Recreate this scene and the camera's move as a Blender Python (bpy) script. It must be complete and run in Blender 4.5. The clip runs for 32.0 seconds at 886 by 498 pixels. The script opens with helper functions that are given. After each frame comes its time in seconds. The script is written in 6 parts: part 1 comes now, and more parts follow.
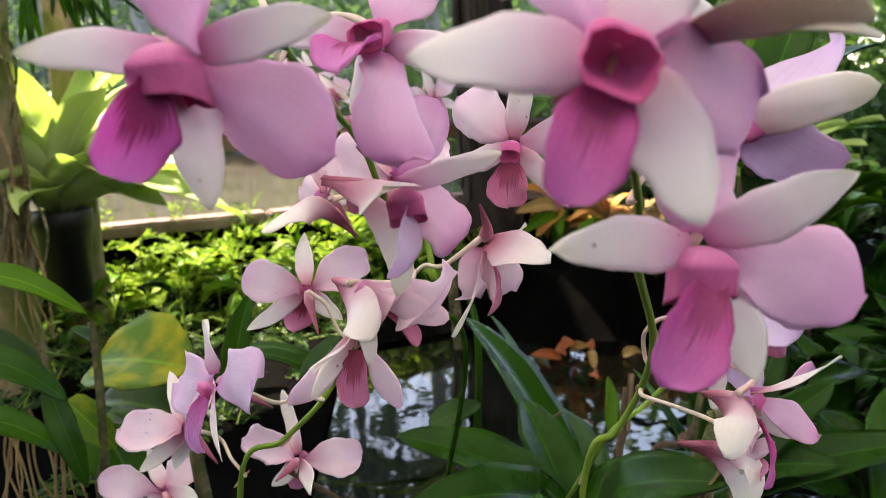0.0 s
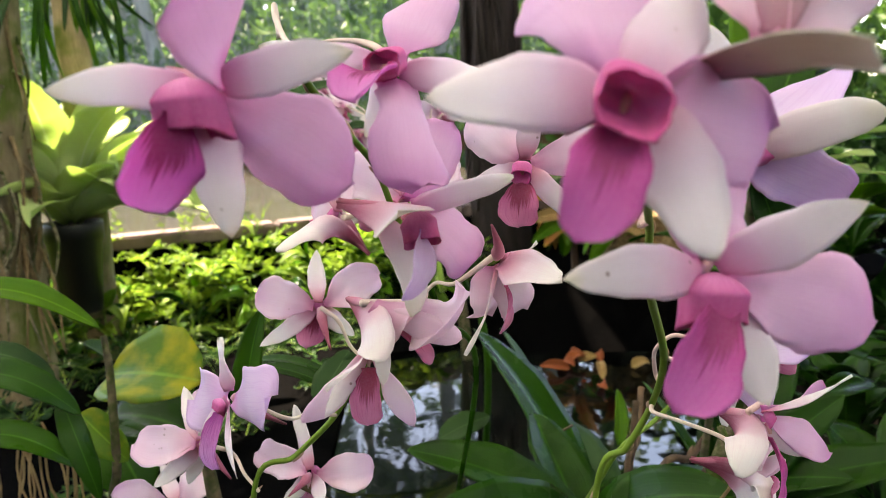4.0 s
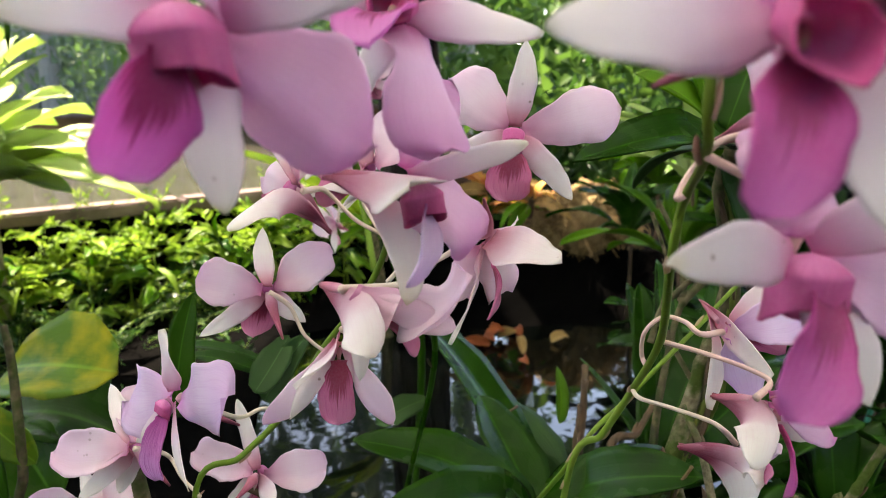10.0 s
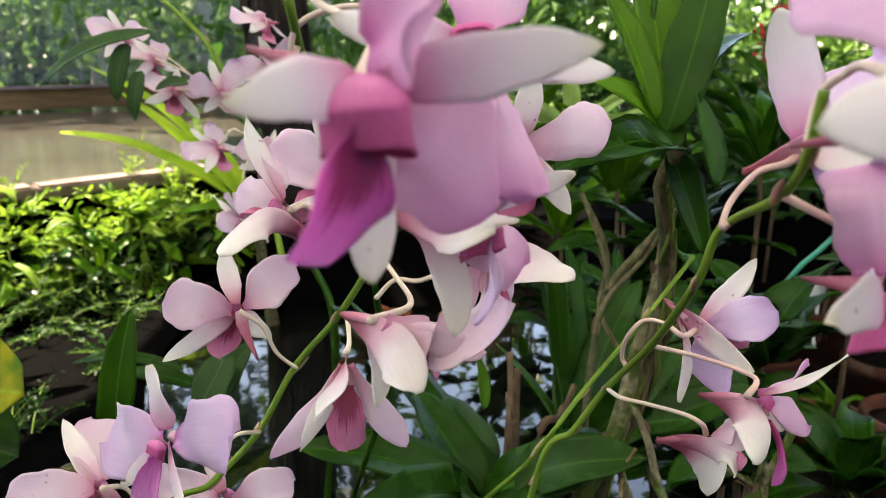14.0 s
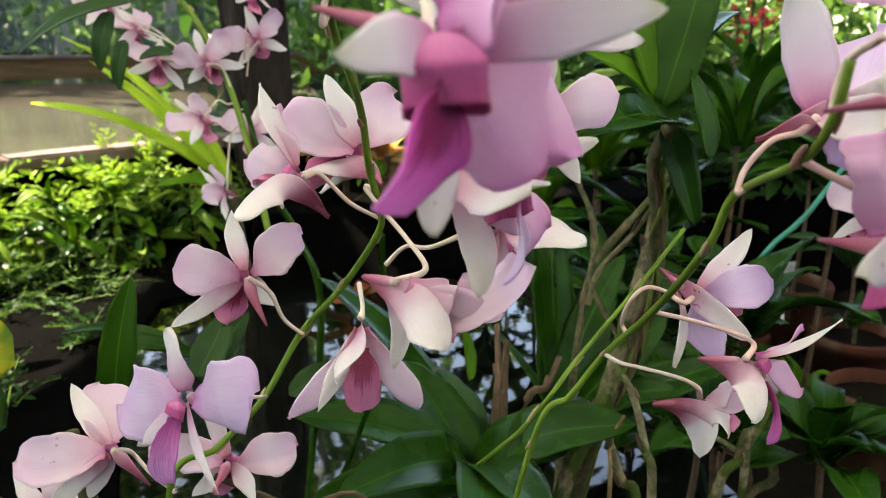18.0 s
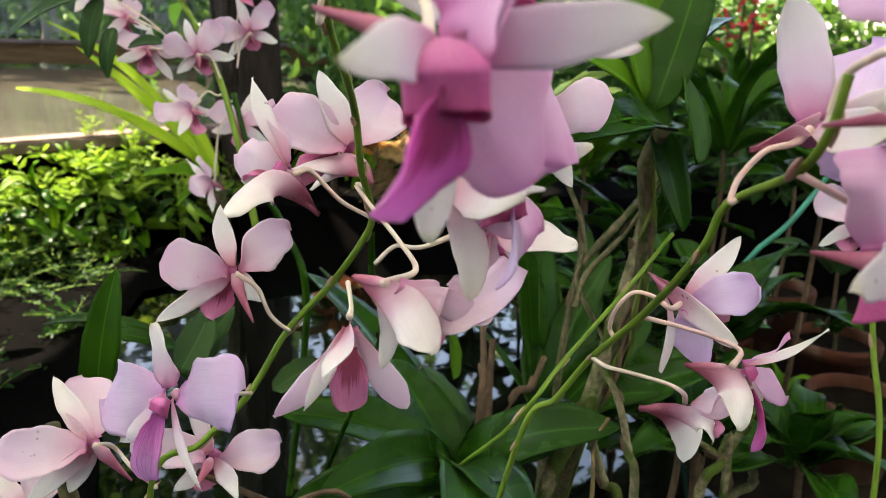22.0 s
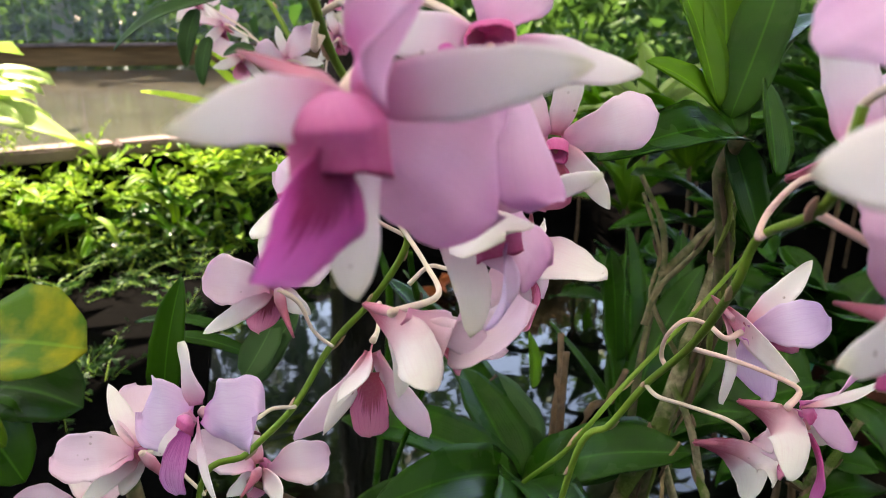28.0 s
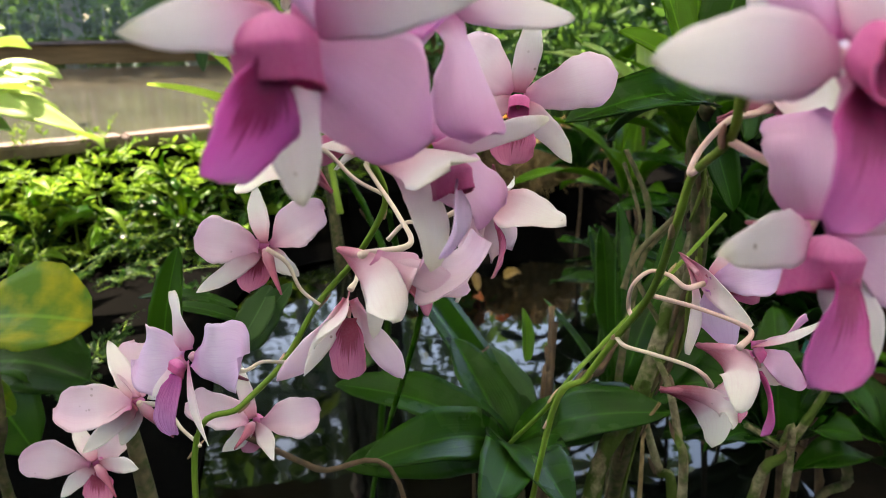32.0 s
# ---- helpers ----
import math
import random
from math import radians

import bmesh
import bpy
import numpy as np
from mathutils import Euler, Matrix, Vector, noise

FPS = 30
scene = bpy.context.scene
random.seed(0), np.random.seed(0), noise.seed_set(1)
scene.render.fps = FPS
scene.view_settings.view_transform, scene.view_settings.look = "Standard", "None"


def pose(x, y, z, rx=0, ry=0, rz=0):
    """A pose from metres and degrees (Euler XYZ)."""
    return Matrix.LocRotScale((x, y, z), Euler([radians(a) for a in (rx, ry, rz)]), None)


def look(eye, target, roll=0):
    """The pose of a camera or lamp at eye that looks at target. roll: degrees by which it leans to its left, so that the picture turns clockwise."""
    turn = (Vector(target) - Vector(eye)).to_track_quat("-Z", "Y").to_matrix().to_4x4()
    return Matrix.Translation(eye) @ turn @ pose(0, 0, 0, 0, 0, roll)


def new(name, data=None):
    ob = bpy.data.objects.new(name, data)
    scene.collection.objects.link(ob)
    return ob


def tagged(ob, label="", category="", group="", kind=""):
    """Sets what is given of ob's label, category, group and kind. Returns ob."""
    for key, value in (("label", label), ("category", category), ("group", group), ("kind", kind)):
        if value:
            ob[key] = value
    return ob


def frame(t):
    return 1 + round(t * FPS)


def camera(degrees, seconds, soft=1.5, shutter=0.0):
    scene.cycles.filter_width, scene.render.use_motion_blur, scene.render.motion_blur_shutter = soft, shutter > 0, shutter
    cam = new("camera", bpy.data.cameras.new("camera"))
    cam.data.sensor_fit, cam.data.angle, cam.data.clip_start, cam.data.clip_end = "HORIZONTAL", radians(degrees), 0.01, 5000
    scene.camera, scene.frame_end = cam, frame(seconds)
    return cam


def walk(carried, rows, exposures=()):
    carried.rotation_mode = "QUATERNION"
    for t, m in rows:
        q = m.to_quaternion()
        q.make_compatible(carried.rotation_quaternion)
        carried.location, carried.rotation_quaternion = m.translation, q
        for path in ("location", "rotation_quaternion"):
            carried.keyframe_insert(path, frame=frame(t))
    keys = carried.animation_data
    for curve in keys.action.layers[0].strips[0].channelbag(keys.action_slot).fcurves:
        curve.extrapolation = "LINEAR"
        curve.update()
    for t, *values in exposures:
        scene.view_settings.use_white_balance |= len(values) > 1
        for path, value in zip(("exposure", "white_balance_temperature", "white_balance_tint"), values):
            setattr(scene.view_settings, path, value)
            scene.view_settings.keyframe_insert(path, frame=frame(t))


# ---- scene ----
cam = camera(60.1, 32.0, 0.8)
# a small lens focused on the middle of the sprays
cam.data.dof.use_dof, cam.data.dof.focus_distance, cam.data.dof.aperture_fstop = True, 0.26, 24.0
# seconds, eye in metres, yaw to the left, pitch up, roll
ROWS = [
    (0.0, 0.00546, 0.00375, 0.59975, 1.52, -10.46, -2.38),
    (0.5, 0.00545, 0.00514, 0.60107, 1.67, -9.94, -2.19),
    (1.0, 0.00319, 0.00715, 0.60339, 1.84, -10.14, -2.14),
    (1.5, 0.00286, 0.00896, 0.60342, 2.01, -10.23, -2.22),
    (2.0, 0.00348, 0.00931, 0.60055, 1.68, -10.0, -2.41),
    (2.5, 0.0037, 0.00912, 0.60199, 1.77, -10.29, -2.8),
    (3.0, 0.00361, 0.00577, 0.60205, 2.1, -10.01, -2.83),
    (3.5, 0.0041, 0.00322, 0.60377, 2.11, -9.78, -2.65),
    (5.5, 0.00225, -0.00189, 0.60377, 1.46, -9.97, -2.25),
    (6.0, -0.00403, 0.00344, 0.60128, 0.36, -10.36, -1.83),
    (6.5, -0.01373, 0.00963, 0.60115, -0.5, -10.67, -1.34),
    (7.0, -0.01954, 0.01815, 0.60053, -2.52, -11.26, -1.56),
    (7.5, -0.01738, 0.02014, 0.60035, -2.95, -11.47, -1.59),
    (8.0, -0.0181, 0.0211, 0.59856, -3.68, -11.87, -1.43),
    (8.5, -0.01983, 0.02343, 0.59788, -4.16, -11.9, -1.48),
    (9.0, -0.02009, 0.02484, 0.59917, -4.37, -11.54, -1.51),
    (9.5, -0.01986, 0.02561, 0.59913, -4.69, -11.63, -1.51),
    (10.0, -0.0195, 0.02922, 0.60045, -5.06, -11.88, -1.7),
    (10.5, -0.01984, 0.03114, 0.60029, -5.81, -12.02, -1.43),
    (11.0, -0.02003, 0.03246, 0.60055, -6.4, -12.18, -1.39),
    (11.5, -0.01949, 0.03405, 0.60017, -7.66, -12.25, -1.49),
    (12.0, -0.02433, 0.03427, 0.60111, -9.4, -12.87, -3.14),
    (12.5, -0.03307, 0.03525, 0.60224, -10.22, -13.22, -2.58),
    (13.0, -0.04133, 0.03881, 0.60844, -10.6, -13.04, -2.36),
    (13.5, -0.05031, 0.04406, 0.61088, -13.16, -13.41, -1.63),
    (14.0, -0.06107, 0.04199, 0.6142, -15.57, -14.03, -1.31),
    (14.5, -0.06775, 0.03805, 0.61709, -16.02, -14.39, -1.98),
    (16.5, -0.07659, 0.02681, 0.61398, -17.5, -15.37, -0.55),
    (17.0, -0.07722, 0.03159, 0.61373, -17.62, -15.6, -0.61),
    (17.5, -0.07712, 0.03626, 0.6126, -17.87, -15.64, -0.49),
    (18.0, -0.07576, 0.03973, 0.61226, -17.84, -15.69, -0.34),
    (18.5, -0.07595, 0.04007, 0.61249, -18.05, -15.73, -0.22),
    (19.0, -0.07627, 0.03809, 0.61352, -18.19, -15.7, 0.0),
    (19.5, -0.07489, 0.03669, 0.61434, -18.34, -15.75, -0.05),
    (20.0, -0.07632, 0.03761, 0.61431, -18.57, -15.64, 0.26),
    (20.5, -0.07734, 0.03868, 0.61376, -18.77, -15.65, 0.44),
    (21.0, -0.07692, 0.0397, 0.61514, -18.45, -15.44, 0.54),
    (21.5, -0.07705, 0.03946, 0.61458, -18.48, -15.73, 0.67),
    (22.0, -0.0767, 0.04159, 0.61348, -18.94, -15.99, 1.31),
    (22.5, -0.07378, 0.04461, 0.61667, -18.3, -15.68, 0.81),
    (23.0, -0.06518, 0.04848, 0.61927, -17.85, -15.69, 0.6),
    (23.5, -0.06252, 0.04642, 0.61997, -17.57, -16.04, 0.28),
    (24.0, -0.0632, 0.04367, 0.62233, -16.69, -15.84, -0.07),
    (24.5, -0.06259, 0.04368, 0.62382, -15.89, -15.66, 0.23),
    (25.0, -0.06227, 0.04459, 0.62565, -15.45, -15.63, 0.16),
    (25.5, -0.05872, 0.04455, 0.62447, -14.39, -15.89, -0.03),
    (27.5, -0.04906, 0.0443, 0.61974, -10.03, -16.22, -0.38),
    (28.0, -0.04787, 0.04515, 0.62023, -10.03, -16.55, -0.33),
    (28.5, -0.05026, 0.04506, 0.62295, -10.09, -16.35, -0.42),
    (29.0, -0.05028, 0.04571, 0.62243, -9.88, -16.25, -0.47),
    (29.5, -0.04956, 0.04911, 0.62197, -9.8, -16.23, -0.85),
    (30.0, -0.04916, 0.04848, 0.62074, -10.03, -16.14, -0.68),
    (30.5, -0.04563, 0.03867, 0.61076, -10.33, -16.06, -0.43),
    (31.0, -0.04286, 0.03257, 0.6124, -9.49, -16.43, -0.88),
    (31.5, -0.04183, 0.0263, 0.61131, -9.57, -16.5, -0.79),
    (32.0, -0.03944, 0.02463, 0.61157, -9.27, -16.92, -1.06),
]
EXPOSURES = ((0.0, 2.96, 7800, 17), (3.0, 3.06, 7800, 17), (6.0, 2.97, 7750, 17), (9.0, 2.91, 7700, 15), (13.0, 2.94, 7750, 13), (19.0, 2.90, 7800, 10), (28.0, 2.96, 7650, 15), (32.0, 2.88, 7750, 12))
walk(cam, [(t, pose(x, y, z, 90 + pitch, 0, yaw) @ pose(0, 0, 0, 0, 0, roll)) for t, x, y, z, yaw, pitch, roll in ROWS], EXPOSURES)
# ---- end of walk ----
# ---- world, sun, exposure ----
SUN_ELEVATION, SUN_AZIMUTH = 58.0, -32.0          # degrees; azimuth from +y, to the left
world = bpy.data.worlds.new("sky")
scene.world = world
world.use_nodes = True
sky = world.node_tree.nodes.new("ShaderNodeTexSky")
sky.sky_type, sky.sun_disc = "NISHITA", False
sky.sun_elevation, sky.sun_rotation = radians(SUN_ELEVATION), radians(SUN_AZIMUTH)
background = world.node_tree.nodes["Background"]
background.inputs["Strength"].default_value = 0.15
world.node_tree.links.new(sky.outputs["Color"], background.inputs["Color"])
sun = new("sun", bpy.data.lights.new("sun", "SUN"))
sun.data.energy, sun.data.angle, sun.data.color = 5.0, radians(0.6), (1.0, 0.94, 0.84)
sun_from = Vector((math.sin(radians(SUN_AZIMUTH)) * math.cos(radians(SUN_ELEVATION)), math.cos(radians(SUN_AZIMUTH)) * math.cos(radians(SUN_ELEVATION)), math.sin(radians(SUN_ELEVATION))))
sun.matrix_world = look(sun_from * 20, (0, 0, 0))



# ---- materials ----
def nodes_of(name):
    m = bpy.data.materials.new(name)
    m.use_nodes = True
    nt = m.node_tree
    return m, nt, nt.nodes["Principled BSDF"]


def node(nt, kind, **sets):
    n = nt.nodes.new("ShaderNode" + kind)
    for k, v in sets.items():
        n.inputs[k].default_value = v
    return n


def ramp(nt, fac, stops):
    r = nt.nodes.new("ShaderNodeValToRGB")
    while len(r.color_ramp.elements) < len(stops):
        r.color_ramp.elements.new(0.5)
    for e, (p, c) in zip(r.color_ramp.elements, stops):
        e.position, e.color = p, (*c, 1)
    nt.links.new(fac, r.inputs["Fac"])
    return r


def maths(nt, op, a, b=0.5):
    n = nt.nodes.new("ShaderNodeMath")
    n.operation = op
    for k, v in enumerate((a, b)):
        if isinstance(v, (int, float)):
            n.inputs[k].default_value = v
        else:
            nt.links.new(v, n.inputs[k])
    return n.outputs[0]


def mixed(nt, fac, a, b, mode="MIX"):
    n = nt.nodes.new("ShaderNodeMix")
    n.data_type, n.blend_type = "RGBA", mode
    for slot, v in ((0, fac), (6, a), (7, b)):
        if isinstance(v, (int, float)):
            n.inputs[slot].default_value = v
        elif isinstance(v, tuple):
            n.inputs[slot].default_value = (*v, 1)
        else:
            nt.links.new(v, n.inputs[slot])
    return n.outputs[2]


def see_through(nt, bsdf, colour, amount):
    """Lets part of the light through a thin leaf or petal."""
    tr = nt.nodes.new("ShaderNodeBsdfTranslucent")
    mix = nt.nodes.new("ShaderNodeMixShader")
    mix.inputs[0].default_value = amount
    nt.links.new(colour, tr.inputs["Color"])
    nt.links.new(bsdf.outputs[0], mix.inputs[1])
    nt.links.new(tr.outputs[0], mix.inputs[2])
    nt.links.new(mix.outputs[0], nt.nodes["Material Output"].inputs["Surface"])


def relief(nt, bsdf, height, strength, distance):
    b = node(nt, "Bump", Strength=strength, Distance=distance)
    nt.links.new(height, b.inputs["Height"])
    nt.links.new(b.outputs[0], bsdf.inputs["Normal"])


def petal_material(name, stops, vein, vein_amount=0.35, speck=0.0, through_amount=0.3, streak=None):
    """Colour runs from the claw (0) to the tip (1); fine veins run lengthwise, with cloudy pigment over them."""
    m, nt, bsdf = nodes_of(name)
    uv = nt.nodes.new("ShaderNodeUVMap")
    sep = nt.nodes.new("ShaderNodeSeparateXYZ")
    nt.links.new(uv.outputs[0], sep.inputs[0])
    geo = nt.nodes.new("ShaderNodeNewGeometry")
    cloud = node(nt, "TexNoise", Scale=95.0, Detail=3.0)
    nt.links.new(geo.outputs["Position"], cloud.inputs["Vector"])
    along = maths(nt, "ADD", sep.outputs[0], maths(nt, "MULTIPLY", maths(nt, "SUBTRACT", cloud.outputs["Fac"], 0.5), 0.22))
    base = ramp(nt, along, stops).outputs["Color"]
    # fanning veins
    stretch = nt.nodes.new("ShaderNodeMapping")
    stretch.inputs["Scale"].default_value = (2.2, 34.0, 1.0)
    nt.links.new(uv.outputs[0], stretch.inputs["Vector"])
    veins = node(nt, "TexNoise", Scale=1.0, Detail=4.0, Roughness=0.6)
    nt.links.new(stretch.outputs[0], veins.inputs["Vector"])
    vmask = ramp(nt, veins.outputs["Fac"], [(0.46, (0, 0, 0)), (0.66, (1, 1, 1))]).outputs["Color"]
    colour = mixed(nt, maths(nt, "MULTIPLY", vmask, vein_amount), base, vein)
    if streak:
        # dark flare in the throat, broken into streaks
        off = maths(nt, "ABSOLUTE", maths(nt, "SUBTRACT", sep.outputs[1], 0.5))
        fan = nt.nodes.new("ShaderNodeMapping")
        fan.inputs["Scale"].default_value = (0.7, 17.0, 1.0)
        nt.links.new(uv.outputs[0], fan.inputs["Vector"])
        rays = node(nt, "TexNoise", Scale=1.0, Detail=2.0)
        nt.links.new(fan.outputs[0], rays.inputs["Vector"])
        reach = maths(nt, "SUBTRACT", 1.27, maths(nt, "ADD", maths(nt, "MULTIPLY", off, 1.1), maths(nt, "MULTIPLY", rays.outputs["Fac"], 1.05)))
        flare = ramp(nt, maths(nt, "SUBTRACT", reach, sep.outputs[0]), [(0.0, (0, 0, 0)), (0.15, (1, 1, 1))]).outputs["Color"]
        colour = mixed(nt, maths(nt, "MULTIPLY", flare, 0.85), colour, streak)
    if speck:
        dots = node(nt, "TexVoronoi", Scale=260.0)
        nt.links.new(geo.outputs["Position"], dots.inputs["Vector"])
        rare = node(nt, "TexNoise", Scale=120.0)
        nt.links.new(geo.outputs["Position"], rare.inputs["Vector"])
        spot = maths(nt, "MULTIPLY", ramp(nt, dots.outputs["Distance"], [(0.10, (1, 1, 1)), (0.17, (0, 0, 0))]).outputs["Color"], ramp(nt, rare.outputs["Fac"], [(0.60, (0, 0, 0)), (0.66, (1, 1, 1))]).outputs["Color"])
        colour = mixed(nt, maths(nt, "MULTIPLY", spot, speck), colour, (0.22, 0.11, 0.08))
    # fine crystalline skin and a few bruised patches
    skin = node(nt, "TexNoise", Scale=1500.0, Detail=2.0)
    nt.links.new(geo.outputs["Position"], skin.inputs["Vector"])
    worn = node(nt, "TexNoise", Scale=210.0, Detail=5.0, Roughness=0.7)
    nt.links.new(geo.outputs["Position"], worn.inputs["Vector"])
    colour = mixed(nt, maths(nt, "MULTIPLY", ramp(nt, worn.outputs["Fac"], [(0.58, (0, 0, 0)), (0.74, (1, 1, 1))]).outputs["Color"], 0.16), colour, vein)
    colour = mixed(nt, maths(nt, "MULTIPLY", skin.outputs["Fac"], 0.10), colour, (0.9, 0.86, 0.86))
    nt.links.new(colour, bsdf.inputs["Base Color"])
    bsdf.inputs["Roughness"].default_value = 0.5
    bsdf.inputs["Specular IOR Level"].default_value = 0.28
    relief(nt, bsdf, maths(nt, "ADD", maths(nt, "MULTIPLY", veins.outputs["Fac"], 0.7), maths(nt, "MULTIPLY", skin.outputs["Fac"], 0.3)), 0.22, 0.0006)
    see_through(nt, bsdf, colour, through_amount)
    return m


CREAM, PALE, PINK, DEEP, WINE = (0.87, 0.82, 0.79), (0.78, 0.60, 0.69), (0.84, 0.57, 0.75), (0.50, 0.10, 0.33), (0.34, 0.008, 0.13)
M_SEPAL = petal_material("white sepal", [(0.0, (0.62, 0.16, 0.38)), (0.12, (0.72, 0.38, 0.55)), (0.34, (0.82, 0.66, 0.75)), (0.62, (0.86, 0.79, 0.81)), (0.9, (0.87, 0.82, 0.80)), (1.0, (0.80, 0.77, 0.64))], (0.76, 0.60, 0.69), 0.18, 0.7, 0.55)
M_SEPAL_PINK = petal_material("blush sepal", [(0.0, (0.50, 0.12, 0.20)), (0.12, (0.70, 0.36, 0.46)), (0.32, (0.84, 0.70, 0.75)), (0.6, (0.88, 0.83, 0.81)), (1.0, (0.90, 0.87, 0.82))], (0.74, 0.48, 0.58), 0.18, 0.7, 0.5)
M_CHIN = petal_material("white sepal with a red chin", [(0.0, (0.34, 0.04, 0.10)), (0.16, (0.56, 0.18, 0.30)), (0.36, (0.74, 0.48, 0.57)), (0.55, (0.80, 0.70, 0.71)), (0.8, CREAM), (1.0, (0.80, 0.75, 0.64))], (0.74, 0.58, 0.64), 0.14, 0.7, 0.5)
M_CHIN_LONG = petal_material("long white sepal with a pink chin", [(0.0, (0.42, 0.05, 0.13)), (0.14, (0.66, 0.30, 0.40)), (0.34, (0.74, 0.38, 0.54)), (0.50, (0.80, 0.66, 0.71)), (0.75, CREAM), (1.0, (0.80, 0.75, 0.64))], (0.74, 0.58, 0.64), 0.14, 0.7, 0.5)
# brown-grey tone puts this back-facing sepal's shade into its colour
M_SEPAL_BROWN = petal_material("sepal browned for shade", [(0.0, (0.34, 0.05, 0.14)), (0.2, (0.46, 0.22, 0.28)), (0.45, (0.52, 0.43, 0.36)), (1.0, (0.60, 0.56, 0.45))], (0.44, 0.34, 0.28), 0.3, 0.5, 0.4)
M_CHIN_PINK = petal_material("blush sepal with a red chin", [(0.0, (0.24, 0.012, 0.045)), (0.22, (0.42, 0.08, 0.16)), (0.38, (0.72, 0.42, 0.52)), (0.56, (0.88, 0.80, 0.80)), (1.0, (0.90, 0.87, 0.81))], (0.74, 0.48, 0.58), 0.18, 0.7, 0.5)
M_PETAL = petal_material("mauve petal", [(0.0, (0.64, 0.13, 0.42)), (0.13, (0.74, 0.36, 0.60)), (0.34, PINK), (0.72, (0.82, 0.53, 0.73)), (1.0, (0.72, 0.36, 0.63))], (0.70, 0.36, 0.60), 0.22, through_amount=0.5)
M_PETAL_PALE = petal_material("pale pink petal", [(0.0, (0.62, 0.20, 0.38)), (0.18, (0.78, 0.52, 0.63)), (0.5, (0.87, 0.73, 0.80)), (1.0, (0.86, 0.65, 0.78))], (0.74, 0.48, 0.62), 0.18, 0.4, 0.5)
M_PETAL_LILAC = petal_material("lilac petal", [(0.0, (0.56, 0.16, 0.50)), (0.18, (0.72, 0.50, 0.72)), (0.5, (0.83, 0.69, 0.85)), (1.0, (0.77, 0.56, 0.80))], (0.62, 0.36, 0.66), 0.3, through_amount=0.5)
M_LIP = petal_material("magenta lip", [(0.0, (0.60, 0.04, 0.28)), (0.3, (0.72, 0.12, 0.50)), (0.6, (0.78, 0.24, 0.63)), (1.0, (0.84, 0.38, 0.75))], (0.64, 0.12, 0.50), 0.3, through_amount=0.6, streak=WINE)
M_LIP_VEINED = petal_material("veined purple lip", [(0.0, (0.62, 0.10, 0.44)), (0.35, (0.72, 0.24, 0.60)), (1.0, (0.78, 0.48, 0.78))], (0.40, 0.03, 0.32), 0.8, through_amount=0.5)
M_LIP_DEEP = petal_material("deep magenta lip", [(0.0, (0.50, 0.02, 0.16)), (0.4, (0.60, 0.06, 0.34)), (1.0, (0.66, 0.17, 0.50))], (0.48, 0.03, 0.28), 0.35, through_amount=0.45, streak=WINE)
M_LIP_PALE = petal_material("rose lip", [(0.0, (0.48, 0.02, 0.13)), (0.4, (0.68, 0.17, 0.36)), (1.0, (0.78, 0.32, 0.50))], (0.56, 0.08, 0.26), 0.5, through_amount=0.35, streak=(0.30, 0.01, 0.06))
M_TUBE = petal_material("deep magenta throat", [(0.0, (0.70, 0.22, 0.48)), (0.35, (0.65, 0.11, 0.35)), (1.0, (0.56, 0.055, 0.24))], (0.50, 0.05, 0.24), 0.3, through_amount=0.3)
M_SPUR = petal_material("wine red spur", [(0.0, (0.66, 0.36, 0.44)), (0.4, (0.50, 0.14, 0.22)), (0.75, (0.38, 0.06, 0.12)), (1.0, (0.22, 0.015, 0.05))], (0.50, 0.14, 0.22), 0.3, through_amount=0.2)
M_COLUMN = petal_material("pale column", [(0.0, (0.50, 0.06, 0.20)), (1.0, (0.62, 0.42, 0.32))], (0.6, 0.3, 0.35), 0.3)


